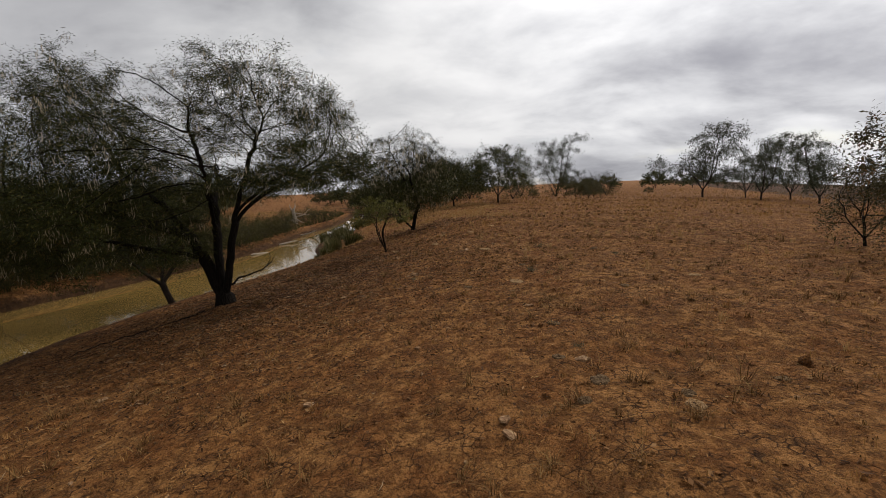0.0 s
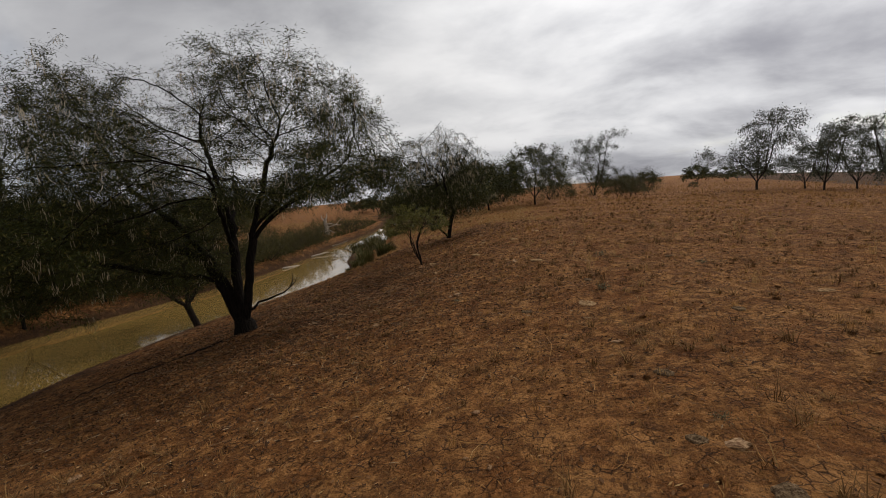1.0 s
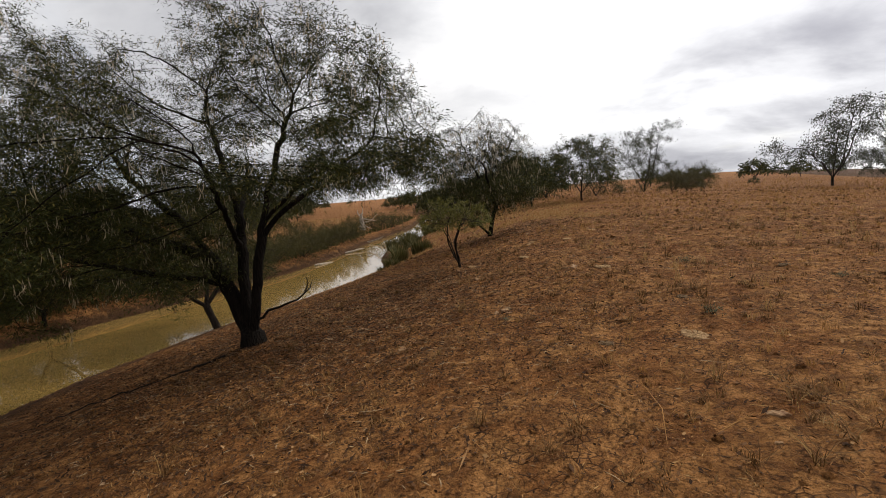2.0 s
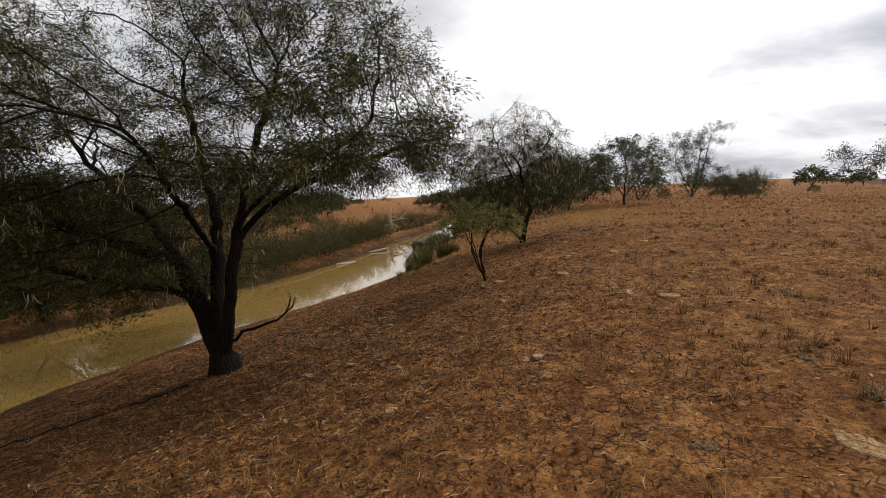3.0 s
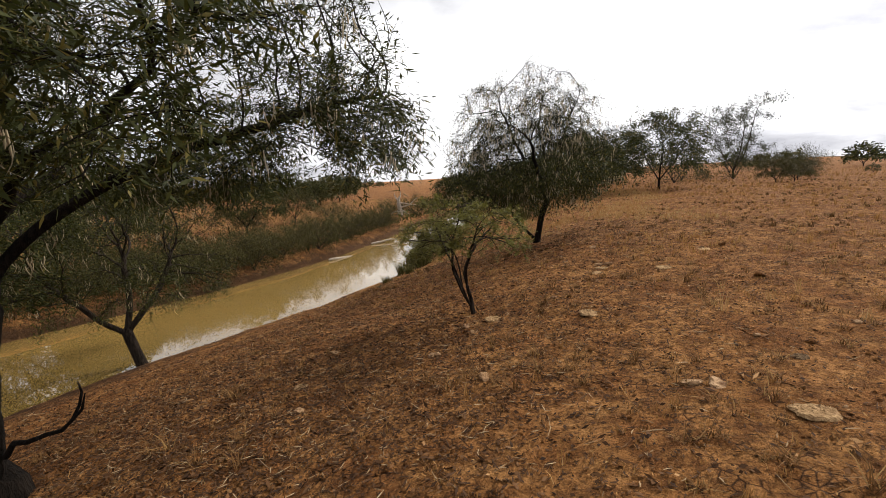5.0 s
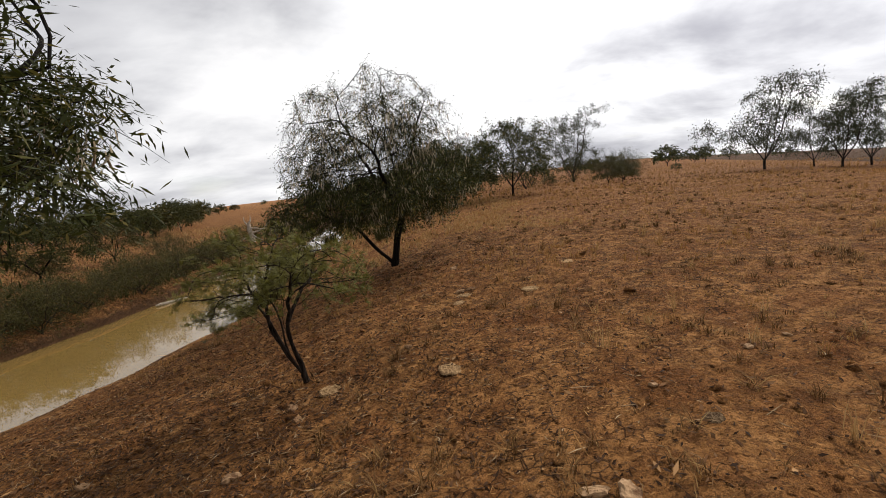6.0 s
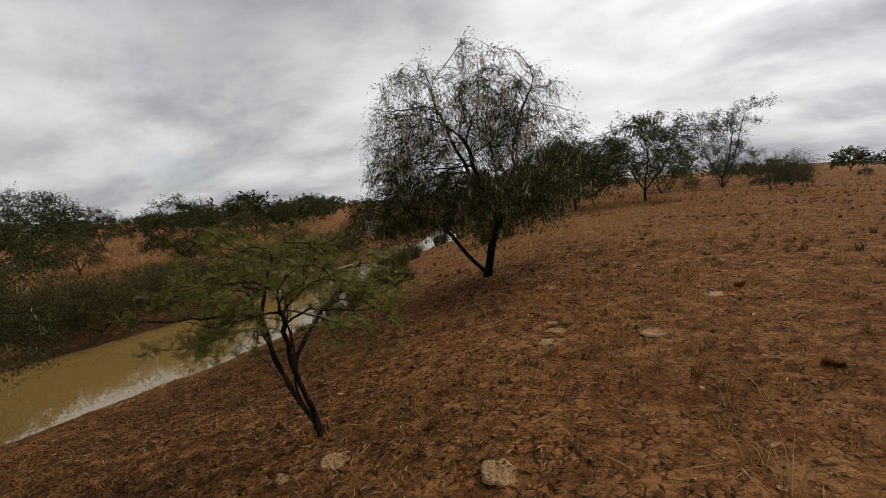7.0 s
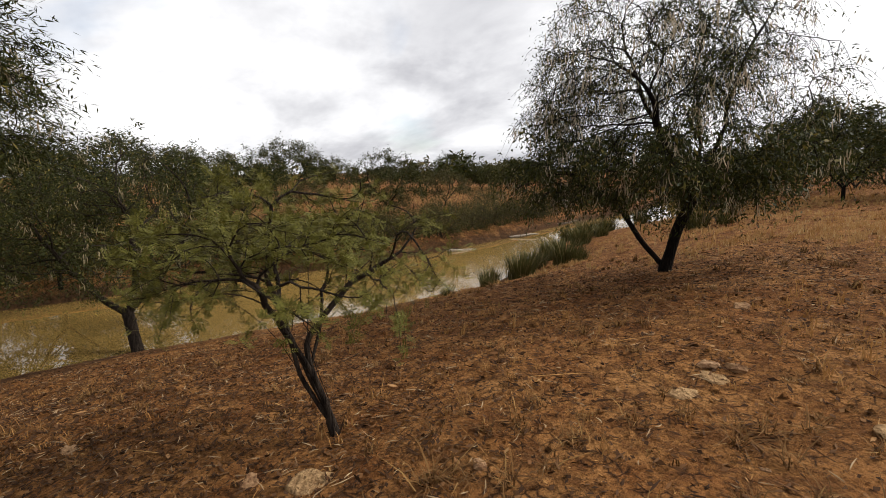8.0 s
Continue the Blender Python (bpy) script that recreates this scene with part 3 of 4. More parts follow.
    a = foliage(rng, shoots, 21, (0.055, 0.0125), spread=0.05, level=0.5)
    b = foliage(rng, shoots, 12, (0.058, 0.0135), spread=0.06, keep=low, level=0.5)
    leaf = np.concatenate([a[0], b[0]]), np.concatenate([a[1], b[1] + len(a[0])])
    pods = hanging_pods(rng, shoots, 4300, 0.11, 0.0105, lambda p: 0.77 * p[:, 0] - 0.64 * p[:, 1] < 2.4)
    ob = assemble("acacia_tree", at_ground(-4.39, 9.01, 0.05), "broad umbrella-crowned acacia hung with pale pods on the bank", sk, shoots, leaf, LEAF, BARK, 0.055, 0.45, pods, shoot_r=0.002)
    # the bare crooked twig low on the trunk
    twig = Tubes()
    twig.add(np.array([(0.08, 0, 0.42), (0.2, 0, 0.45), (0.3, 0.0, 0.56), (0.48, -0.02, 0.6), (0.64, 0.0, 0.66), (0.78, 0, 0.7), (0.9, 0, 0.79), (1.0, 0, 0.87), (1.05, 0, 0.98)]), np.array([0.026, 0.022, 0.019, 0.017, 0.015, 0.013, 0.011, 0.009, 0.004]), 7)
    twig.ob("limb", BARK, ob, "bare crooked dead twig")
    fork_twig = Tubes()
    fork_twig.add(np.array([(0.9, 0, 0.79), (0.94, 0.03, 0.88), (0.95, 0.05, 0.96), (0.93, 0.05, 1.03)]), np.array([0.012, 0.01, 0.008, 0.004]), 6)
    fork_twig.ob("limb", BARK, ob, "bare crooked dead twig")
    return ob


def pod_acacia():
    """The sparse, drooping tree further along the bank."""
    rng = np.random.default_rng(5)
    sk = Skeleton(rng)
    fork = sk.stem([(0, 0, -0.1), (0.0, 0, 0.12)])
    sk.stem([(0.0, 0, 0.12), (-0.14, 0, 0.2), (-0.32, 0, 0.33), (-0.48, 0.02, 0.6), (-0.62, 0.05, 0.82), (-0.95, 0.1, 0.98), (-1.4, 0.1, 1.25)], fork)
    main = sk.stem([(0.0, 0, 0.12), (0.08, 0.02, 0.6), (0.22, 0.05, 1.0)], fork)
    sk.stem([(0.22, 0.05, 1.0), (-0.12, 0.1, 1.65), (-0.5, 0.1, 2.4), (-0.78, 0.1, 3.1)], main)
    sk.stem([(0.22, 0.05, 1.0), (0.2, 0.3, 1.7), (0.05, 0.5, 2.6), (0.1, 0.6, 3.2)], main)
    sk.stem([(0.22, 0.05, 1.0), (0.5, 0, 1.8), (0.65, -0.1, 2.6), (0.9, -0.1, 3.1)], main)
    sk.stem([(0.22, 0.05, 1.0), (0.7, 0.3, 1.4), (1.25, 0.4, 1.9)], main)
    sk.stem([(0.22, 0.05, 1.0), (0.1, -0.6, 1.5), (0.0, -1.2, 2.2)], main)
    up = crown_points(rng, 1500, np.array([-0.12, -0.4, 1.3]), np.array([1.95, 1.75, 2.6]), 0.3, 0.0, 0.7)
    skirt = crown_points(rng, 900, np.array([-0.68, 0.0, 1.35]), np.array([1.75, 1.5, 0.6]), 0.3, -0.8)
    sk.grow(np.concatenate([up, skirt]), 0.1, 1.1, 0.14, 60, (0, 0, 0.02), 0.12, 5, 0.6)
    sk.finish(0.0036, 2.1)
    shoots = sk.shoots(rng, 0.0085, 1.9, 0.26, 0.9, 0.6)
    a = foliage(rng, shoots, 13, (0.045, 0.014), spread=0.045)
    b = foliage(rng, shoots, 9, (0.066, 0.026), spread=0.05, keep=lambda p: p[:, 2] < 1.9)
    leaf = np.concatenate([a[0], b[0]]), np.concatenate([a[1], b[1] + len(a[0])])
    pods = hanging_pods(rng, shoots, 4000, 0.105, 0.0105)
    return assemble("acacia_tree", at_ground(-1.15, 17.5, 0.05), "sparse drooping acacia forked at the base, hung with pods", sk, shoots, leaf, LEAF, BARK, 0.035, 0.3, pods)


def feathers(rng, shoots, n, length):
    """Feathery leaves: a stalk with paired leaflets."""
    idx = rng.integers(0, len(shoots), n)
    k = rng.integers(1, 4, n)
    base_p = shoots[idx, k] + rng.normal(0, 0.006, (n, 3))
    along = unit(rng.normal(0, 1, (n, 3)) * [1, 1, 0.75] + [0, 0, 0.15])
    side = unit(np.cross(along, [0, 0, 1.0]) + rng.normal(0, 0.2, (n, 3)))
    L = length * (0.7 + 0.7 * rng.random((n, 1)))
    cs, al, sd, ln, wd = [], [], [], [], []
    for t in np.linspace(0.15, 1, 7):
        for sgn in (-1, 1):
            cs.append(base_p + along * L * t)
            al.append(side * sgn + along * 0.45)
            sd.append(along)
            ln.append(0.36 * length * (1.15 - 0.5 * abs(t - 0.5)) * np.ones(n))
            wd.append(0.11 * length * np.ones(n))
    return blades(np.concatenate(cs), np.concatenate(al), np.concatenate(sd), np.concatenate(ln), np.concatenate(wd))


def sapling():
    """The small leaning feathery-leaved tree that the path passes."""
    rng = np.random.default_rng(21)
    sk = Skeleton(rng)
    base = sk.stem([(0, 0, -0.08), (0.0, -0.03, 0.1)], -1, 0.05)
    stems = [
        [(-0.01, -0.03, 0.1), (-0.11, -0.13, 0.36), (-0.19, -0.22, 0.62), (-0.26, -0.38, 0.82), (-0.36, -0.58, 0.98)],
        [(0.02, 0.0, 0.1), (-0.05, -0.06, 0.36), (-0.1, -0.1, 0.6), (-0.08, -0.08, 0.85), (-0.03, -0.08, 1.25)],
        [(-0.03, 0.0, 0.1), (-0.13, -0.08, 0.36), (-0.2, -0.14, 0.62), (-0.16, -0.26, 0.95), (0.0, -0.3, 1.35)],
        [(0.04, -0.03, 0.1), (-0.03, -0.1, 0.36), (-0.07, -0.14, 0.58), (0.04, 0.06, 0.86), (0.22, 0.34, 1.06)],
        [(-0.02, -0.05, 0.1), (-0.08, -0.16, 0.4), (-0.22, -0.16, 0.75), (-0.4, -0.1, 1.15)],
        [(0.02, -0.02, 0.1), (-0.04, -0.08, 0.34), (-0.03, -0.22, 0.6), (0.1, -0.42, 0.9), (0.2, -0.6, 1.1)],
        [(-0.03, -0.02, 0.1), (-0.1, -0.1, 0.36), (-0.16, 0.02, 0.6), (-0.3, 0.2, 0.9), (-0.45, 0.35, 1.1)],
    ]
    for st in stems:
        sk.stem(st, base, 0.06)
    pts = crown_points(rng, 900, np.array([-0.03, -0.16, 1.05]), np.array([0.78, 0.8, 0.5]), 0.25, -0.6, 0.5)
    sk.grow(pts, 0.06, 0.6, 0.085, 45, (0, 0, 0.04), 0.14, 40, 0.6)
    sk.finish(0.0026, 2.12)
    shoots = sk.shoots(rng, 0.0052, 0.8, 0.13, 0.1, 0.6, lambda p: (p[:, 2] > 0.68) & ((np.hypot(p[:, 0] + 0.1, p[:, 1] + 0.15) > 0.25) | (p[:, 2] > 0.95)))
    leaf = feathers(rng, shoots, 6200, 0.043)
    return assemble("sapling", at_ground(-1.6, 12.46, 0.02), "small leaning acacia sapling with feathery green leaves", sk, shoots, leaf, GREEN, GREY_BARK, 0.014, 0.2, shoot_r=0.0014)


def creek_tree():
    """The leaning tree at the water's edge."""
    rng = np.random.default_rng(31)
    sk = Skeleton(rng)
    fork = sk.stem([(0, 0, -0.1), (-0.16, -0.04, 0.3), (-0.3, -0.04, 0.75)])
    sk.stem([(-0.3, -0.04, 0.75), (-0.35, 0.15, 1.2), (-0.4, 0.2, 2.2)], fork)
    sk.stem([(-0.3, -0.04, 0.75), (-0.5, -0.35, 1.05), (-0.9, -0.7, 1.7)], fork)
    sk.stem([(-0.3, -0.04, 0.75), (-0.05, 0.5, 1.4), (0.1, 0.9, 2.2)], fork)
    pts = crown_points(rng, 1150, np.array([-0.5, 0.1, 1.85]), np.array([2.0, 1.95, 1.9]), 0.25, -0.32, 0.6)
    sk.grow(pts, 0.12, 1.2, 0.16, 45, (0, 0, 0.02), 0.15, 4, 0.5)
    sk.finish(0.0048, 1.95)
    shoots = sk.shoots(rng, 0.011, 1.0, 0.25, 0.6)
    leaf = foliage(rng, shoots, 34, (0.05, 0.016), spread=0.06, level=0.6)
    pods = hanging_pods(rng, shoots, 400, 0.11, 0.012)
    return assemble("acacia_tree", at_ground(-7.95, 13.24, 0.02), "small dense acacia leaning over the water's edge", sk, shoots, leaf, LEAF, GREY_BARK, 0.045, 0.3, pods)


def field_acacia(seed, height, width, dense, mat, stems=3, far=False, spray=(0.12, 0.055)):
    """A middling acacia with an umbrella crown, at the origin."""
    rng = np.random.default_rng(seed)
    sk = Skeleton(rng)
    fork = sk.stem([(0, 0, -0.15), (rng.normal(0, 0.05), 0, 0.12 * height)])
    top = np.array(sk.pos[-1])
    for i in range(stems):
        a = 2 * np.pi * (i + rng.random() * 0.6) / stems
        out = np.array([math.cos(a), math.sin(a), 0]) * width * 0.25
        sk.stem([top, top + out * 0.5 + [0, 0, 0.17 * height], top + out + [0, 0, 0.4 * height]], fork, 0.18)
    pts = crown_points(rng, 90 if far else 420, np.array([0, 0, 0.36 * height]), np.array([width / 2, width / 2, 0.6 * height]), 0.35, -0.2, 1.0)
    sk.grow(pts, 0.3 if far else 0.2, 1.8, 0.4 if far else 0.26, 40, (0, 0, 0.05), 0.35, 1)
    sk.finish(0.012 if far else 0.006, 2.15)
    shoots = sk.shoots(rng, 0.03 if far else 0.012, 0.8, 0.45, 0.4)
    leaf = foliage(rng, shoots, dense, (0.48, 0.26) if far else spray, spread=0.18 if far else 0.1, level=0.6)
    return assemble("acacia_tree", (0, 0, 0), "dark olive acacia with several stems on dry grass", sk, None if far else shoots, leaf, mat, BARK, 0.05, 0.2, None, "tree", "acacias on the plain", 0.004)


def gum_tree(seed, height, width):
    """An open eucalypt with clumped foliage at its branch ends."""
    rng = np.random.default_rng(seed)
    sk = Skeleton(rng)
    fork = sk.stem([(0, 0, -0.15), (0.05, 0, 0.1 * height)])
    top = np.array(sk.pos[-1])
    blobs = []
    for i in range(5):
        a = 2 * np.pi * (i + 0.5 * rng.random()) / 5
        out = np.array([math.cos(a), math.sin(a), 0]) * width * (0.22 + 0.12 * rng.random())
        hz = height * (0.28 + 0.11 * i + 0.08 * rng.random())
        end = top + out + [0, 0, hz - 0.1 * height]
        sk.stem([top, top + out * 0.5 + [0, 0, 0.18 * height], end], fork, 0.22)
        for _ in range(6):
            blobs.append(end + rng.normal(0, 1, 3) * [width * 0.17, width * 0.17, height * 0.12] + [0, 0, 0.03 * height])
    pts = np.concatenate([crown_points(rng, 26, b, np.array([0.15, 0.15, 0.085]) * width * (0.7 + 0.6 * rng.random()), 0.3, -0.6) for b in blobs])
    pts = pts[pts[:, 2] < height]
    sk.grow(pts, 0.22, 2.5, 0.25, 40, (0, 0, 0.03), 0.3, 1)
    sk.finish(0.007, 2.15)
    shoots = sk.shoots(rng, 0.015, 0.9, 0.4, 0.7)
    leaf = foliage(rng, shoots, 12, (0.165, 0.066), 0.8, 0.16)
    return assemble("gum_tree", (0, 0, 0), "open-crowned gum tree with clumped grey-green foliage on the plain", sk, shoots, leaf, GUM, GREY_BARK, 0.06, 0.2, None, "tree", "gum trees on the plain", 0.004)


def bush(seed, height, width, mat, label):
    """A rounded many-stemmed shrub with leaves down to the ground."""
    rng = np.random.default_rng(seed)
    sk = Skeleton(rng)
    root = sk.stem([(0, 0, -0.1), (0, 0, 0.08)])
    for i in range(6):
        a = 2 * np.pi * (i + rng.random()) / 6
        out = np.array([math.cos(a), math.sin(a), 0]) * width * 0.3
        sk.stem([sk.pos[root], out * 0.5 + [0, 0, 0.3 * height], out + [0, 0, 0.55 * height]], root, 0.15)
    pts = crown_points(rng, 280, np.array([0, 0, 0.36 * height]), np.array([width / 2, width / 2, 0.62 * height]), 0.4, -0.75, 0.6)
    sk.grow(pts, 0.17, 1.5, 0.22, 30, (0, 0, 0.05), 0.35, 1)
    sk.finish(0.005, 2.2)
    shoots = sk.shoots(rng, 0.013, 0.9, 0.28, -0.1)
    leaf = foliage(rng, shoots, 26, (0.07, 0.018), -0.6, 0.09)
    return assemble("bush", (0, 0, 0), label, sk, None, leaf, mat, GREY_BARK, 0.04, 0.1, None, "bush", "bushes by the creek", 0.003)


def reed_clump(seed, height, width, n):
    """Upright arching blades from one tussock."""
    rng = np.random.default_rng(seed)
    r = width * 0.5 * np.sqrt(rng.random(n)) * 0.7
    a = rng.random(n) * 2 * np.pi
    base = np.c_[r * np.cos(a), r * np.sin(a), -0.05 * np.ones(n)]
    lean = np.c_[np.cos(a), np.sin(a), np.zeros(n)] * (0.15 + 0.5 * rng.random((n, 1))) + rng.normal(0, 0.12, (n, 3)) * [1, 1, 0]
    h = height * (0.5 + 0.5 * rng.random((n, 1)))
    side = unit(np.cross(lean, [0, 0, 1.0]) + 1e-4) * 0.007
    rows = []
    for t, w in ((0, 1), (0.4, 1), (0.75, 0.7), (1, 0.1)):
        p = base + [0, 0, 1] * h * t * (1 - 0.12 * t) + lean * h * t * t * 0.8
        rows.append(np.stack([p + side * w, p - side * w], 1))
    v = np.stack(rows, 1).reshape(-1, 3)
    one = np.array([[0, 1, 3, 2], [2, 3, 5, 4], [4, 5, 7, 6]])
    f = (np.arange(n)[:, None, None] * 8 + one).reshape(-1, 4)
    ob = mesh_ob("reed_clump", v, f, REED)
    return tagged(ob, "dark green clump of reeds at the water's edge", "reeds", "reed clumps by the creek")


def put(proto, x, y, size=1.0, turn=0.0, tilt=0.0, sink=0.05, stretch=1.0):
    m = Matrix.Translation(at_ground(x, y, sink)) @ Matrix.Rotation(tilt, 4, "X") @ Matrix.Rotation(turn, 4, "Z") @ Matrix.Diagonal((size, size, size * stretch, 1))
    return copy_thing(proto, m)


big_acacia()
pod_acacia()
sapling()
creek_tree()

# the first of each kind stands at a place of its own, the others are copies
gum_a, gum_b = gum_tree(41, 8.0, 7.0), gum_tree(43, 6.5, 6.5)
ac = [field_acacia(51, 4.2, 5.0, 34, LEAF), field_acacia(52, 3.6, 4.4, 36, LEAF, 4), field_acacia(53, 4.5, 5.5, 36, LEAF, 2), field_acacia(54, 3.0, 3.6, 34, SHRUB, 5)]
fa = [field_acacia(56, 4.2, 5.2, 6, LEAF, 3, True), field_acacia(57, 3.5, 4.6, 7, SHRUB, 4, True)]
bu = [bush(61, 1.5, 2.2, SHRUB, "low grey-green bush at the creek edge"), bush(62, 1.2, 2.6, SHRUB, "low spreading olive bush on the far bank"), bush(63, 2.2, 2.4, LEAF, "dark dense bush on dry grass")]
reeds = [reed_clump(71, 0.75, 0.8, 420), reed_clump(72, 0.6, 0.6, 260)]


def first_at(ob, x, y, size=1.0, turn=0.0):
    ob.matrix_basis = Matrix.Translation(at_ground(x, y, 0.05)) @ Matrix.Rotation(turn, 4, "Z") @ Matrix.Diagonal((size, size, size, 1))


first_at(gum_a, 12.28, 50.19, 0.84, 0.6)
first_at(gum_b, 22.1, 39.5, 0.96, 1.2)
for x, y, s, r, p in ((26.9, 41.2, 0.72, 2.2, gum_a), (26.0, 37.9, 0.84, 0.3, gum_b), (30.4, 40.5, 0.84, 3.0, gum_b), (26.9, 33.1, 0.8, 4.0, gum_b)):
    put(p, x, y, s, r)
first_at(ac[0], 3.92, 33.06, 1.05, 0.0)
first_at(ac[1], 0.7, 30.61, 1.0, 1.0)
first_at(ac[2], -16.0, 26.3, 0.72, 2.0)
first_at(ac[3], -16.6, 31.4, 0.8, 0.5)
first_at(fa[0], -36, 70, 1.0, 0.5)
first_at(fa[1], -31, 66, 1.0, 0.5)
first_at(bu[0], -11.11, 20.38, 1.0, 0.0)
first_at(bu[1], -11.41, 18.59, 1.0, 0.0)
first_at(bu[2], 17.75, 50.31, 1.2, 0.0)
first_at(reeds[0], -5.22, 21.25)
first_at(reeds[1], -4.96, 18.92)

rusty = field_acacia(58, 4.3, 5.2, 46, RUST, 4, False, (0.12, 0.055))
first_at(rusty, 15.4, 13.71, 1.12, 0.4)
slim = field_acacia(59, 2.0, 1.9, 44, RUST, 4, False, (0.075, 0.028))
first_at(slim, 7.62, 8.33, 0.74, 0.4)
put(slim, 7.02, 6.64, 0.84, 3.5)
put(slim, 14.78, 16.46, 1.3, 2.0)

rs = random.Random(7)
for x, y, s, k in ((-24.2, 45.71, 0.85, 1), (-25.81, 54.25, 0.8, 0), (-17.57, 20.05, 0.85, 1), (-13.15, 13.2, 1.15, 2), (-19.31, 24.13, 0.8, 3), (8.33, 42.63, 0.4, 3), (10.81, 37.68, 0.72, 3), (12.17, 38.81, 0.78, 3), (13.7, 42.24, 0.6, 3), (25.53, 57.49, 0.4, 3), (-0.71, 38.1, 0.9, 0),
                   (-30, 60, 1, 2), (-30.93, 49.66, 1, 0), (-16.18, 26.84, 0.6, 3), (-32.59, 35.98, 1.1, 2), (-27.09, 27.68, 1.0, 0), (-25.48, 21.64, 1.0, 1), (-23.98, 15.38, 1.0, 2), (-16.01, 15.87, 1.0, 1), (-14.6, 17.45, 0.85, 3), (-22, 9, 1.0, 0), (-19, 5, 1.0, 2), (-16.5, 9, 0.9, 3), (-15.18, 13.13, 1.0, 2), (-17.2, 10.3, 0.9, 1)):
    put(ac[k], x, y, s * rs.uniform(0.95, 1.05), rs.uniform(0, 6.28))
for x, y, s, k in ((6.2, 41.09, 1.2, 2), (8.01, 48.11, 1.4, 2), (11.42, 47.18, 1.2, 2), (15.78, 52.26, 1.3, 2), (21, 60, 1.2, 2), (2.67, 46.04, 1.7, 2), (1.21, 41.12, 1.4, 2), (-2.57, 40.02, 1.5, 2), (-3.54, 33.07, 1.0, 2), (-2.43, 29.03, 0.8, 2)):
    put(bu[k], x, y, s * rs.uniform(0.9, 1.1), rs.uniform(0, 6.28))
# shrubs along the far bank and past the bend
for i in range(46):
    y = rs.uniform(8, 29)
    put(bu[rs.choice((0, 1, 1))], float(shore_far(y)) - rs.uniform(0.5, 2.6), y, rs.uniform(0.6, 0.95), rs.uniform(0, 6.28))
for i in range(26):
    y = 15.5 + 0.72 * i + rs.uniform(-0.3, 0.3)
    put(bu[rs.choice((0, 1))], float(shore_far(y)) - rs.uniform(0.75, 1.5), y, rs.uniform(0.75, 1.05), rs.uniform(0, 6.28), stretch=rs.uniform(0.9, 1.2))
for x, y, s in ((-11.6, 39.3, 1.3), (-10.9, 41.5, 1.4), (-13.4, 39.0, 0.9), (-15.3, 33.6, 0.9), (-17.2, 36.4, 0.9), (-18.6, 29.4, 0.8)):
    put(bu[1], x, y, s, rs.uniform(0, 6.28))
for i in range(44):
    y = rs.uniform(42, 130)
    put(fa[rs.choice((0, 1))], float(shore_far(y)) - rs.uniform(14, 70), y, rs.uniform(0.7, 1.15), rs.uniform(0, 6.28))
for i in range(24):
    y = rs.uniform(50, 120)
    put(fa[rs.choice((0, 1))], float(shore_near(y)) + rs.uniform(0.5, 9) + (y - 45) * 0.05, y, rs.uniform(0.7, 1.2), rs.uniform(0, 6.28))
for i in range(32):
    a = rs.uniform(-1.2, 1.1)
    d = rs.uniform(190, 480)
    put(fa[rs.choice((0, 1))], d * math.sin(a), d * math.cos(a), rs.uniform(0.8, 1.2), rs.uniform(0, 6.28))
for x, y, s in ((40, 88, 0.9), (44, 96, 1.0), (47, 92, 0.8), (56, 104, 0.9), (36, 100, 1.0), (30, 96, 0.9), (24, 90, 0.9), (70, 118, 0.9), (84, 120, 0.8)):
    put(fa[rs.choice((0, 1))], x, y, s, rs.uniform(0, 6.28))
for x, y, s, k in ((-4.92, 20.11, 1.15, 0), (-4.34, 21.24, 1.15, 0), (-3.95, 21.04, 0.9, 1), (-4.55, 18.18, 0.55, 1), (-2.22, 24.43, 1.0, 0), (-1.63, 24.73, 0.9, 1), (-5.53, 22.69, 1.1, 0), (-5.12, 20.65, 0.9, 1), (-6.16, 24.29, 1.0, 1), (-5.58, 24.88, 1.1, 0), (-4.84, 17.32, 0.5, 1), (-6.25, 27.08, 1.2, 0), (-7.23, 27.6, 1.1, 0), (-6.54, 29.58, 1.2, 0), (-7.42, 30.6, 1.1, 1), (-5.48, 26.37, 1.0, 1), (-5.97, 32.3, 1.2, 0)):
    put(reeds[k], x, y, s, rs.uniform(0, 6.28))


# ---------------------------------------------------------------- grass and litter
def grass(name, rng, xy, height, blades_each, mat, label, lean=0.6, width=0.0028):
    """Tufts of thin bent blades."""
    n = len(xy)
    h = height * np.exp(rng.normal(0, 0.35, n))
    own = np.repeat(np.arange(n), rng.poisson(blades_each, n) + 2)
    m = len(own)
    z = ground_z(xy[:, 0], xy[:, 1])
    base = np.c_[xy, z - 0.01][own] + rng.normal(0, 0.022, (m, 3)) * [1, 1, 0]
    a = rng.random(m) * 2 * np.pi
    out = np.c_[np.cos(a), np.sin(a), np.zeros(m)] * (lean * rng.random((m, 1)) ** 0.8)
    hh = (h[own] * (0.45 + 0.75 * rng.random(m)))[:, None]
    side = np.c_[-np.sin(a), np.cos(a), np.zeros(m)] * width
    p1 = base + [0, 0, 0.55] * hh + out * hh * 0.35
    p2 = base + [0, 0, 0.85] * hh + out * hh * 1.1
    v = np.stack([base - side, base + side, p1 - side * 0.8, p1 + side * 0.8, p2], 1).reshape(-1, 3)
    i5 = np.arange(m)[:, None] * 5
    ob = mesh_ob(name, v, [i5 + [0, 1, 3, 2], i5 + [2, 3, 4]], mat)
    return tagged(ob, label, "grass", kind="stuff")


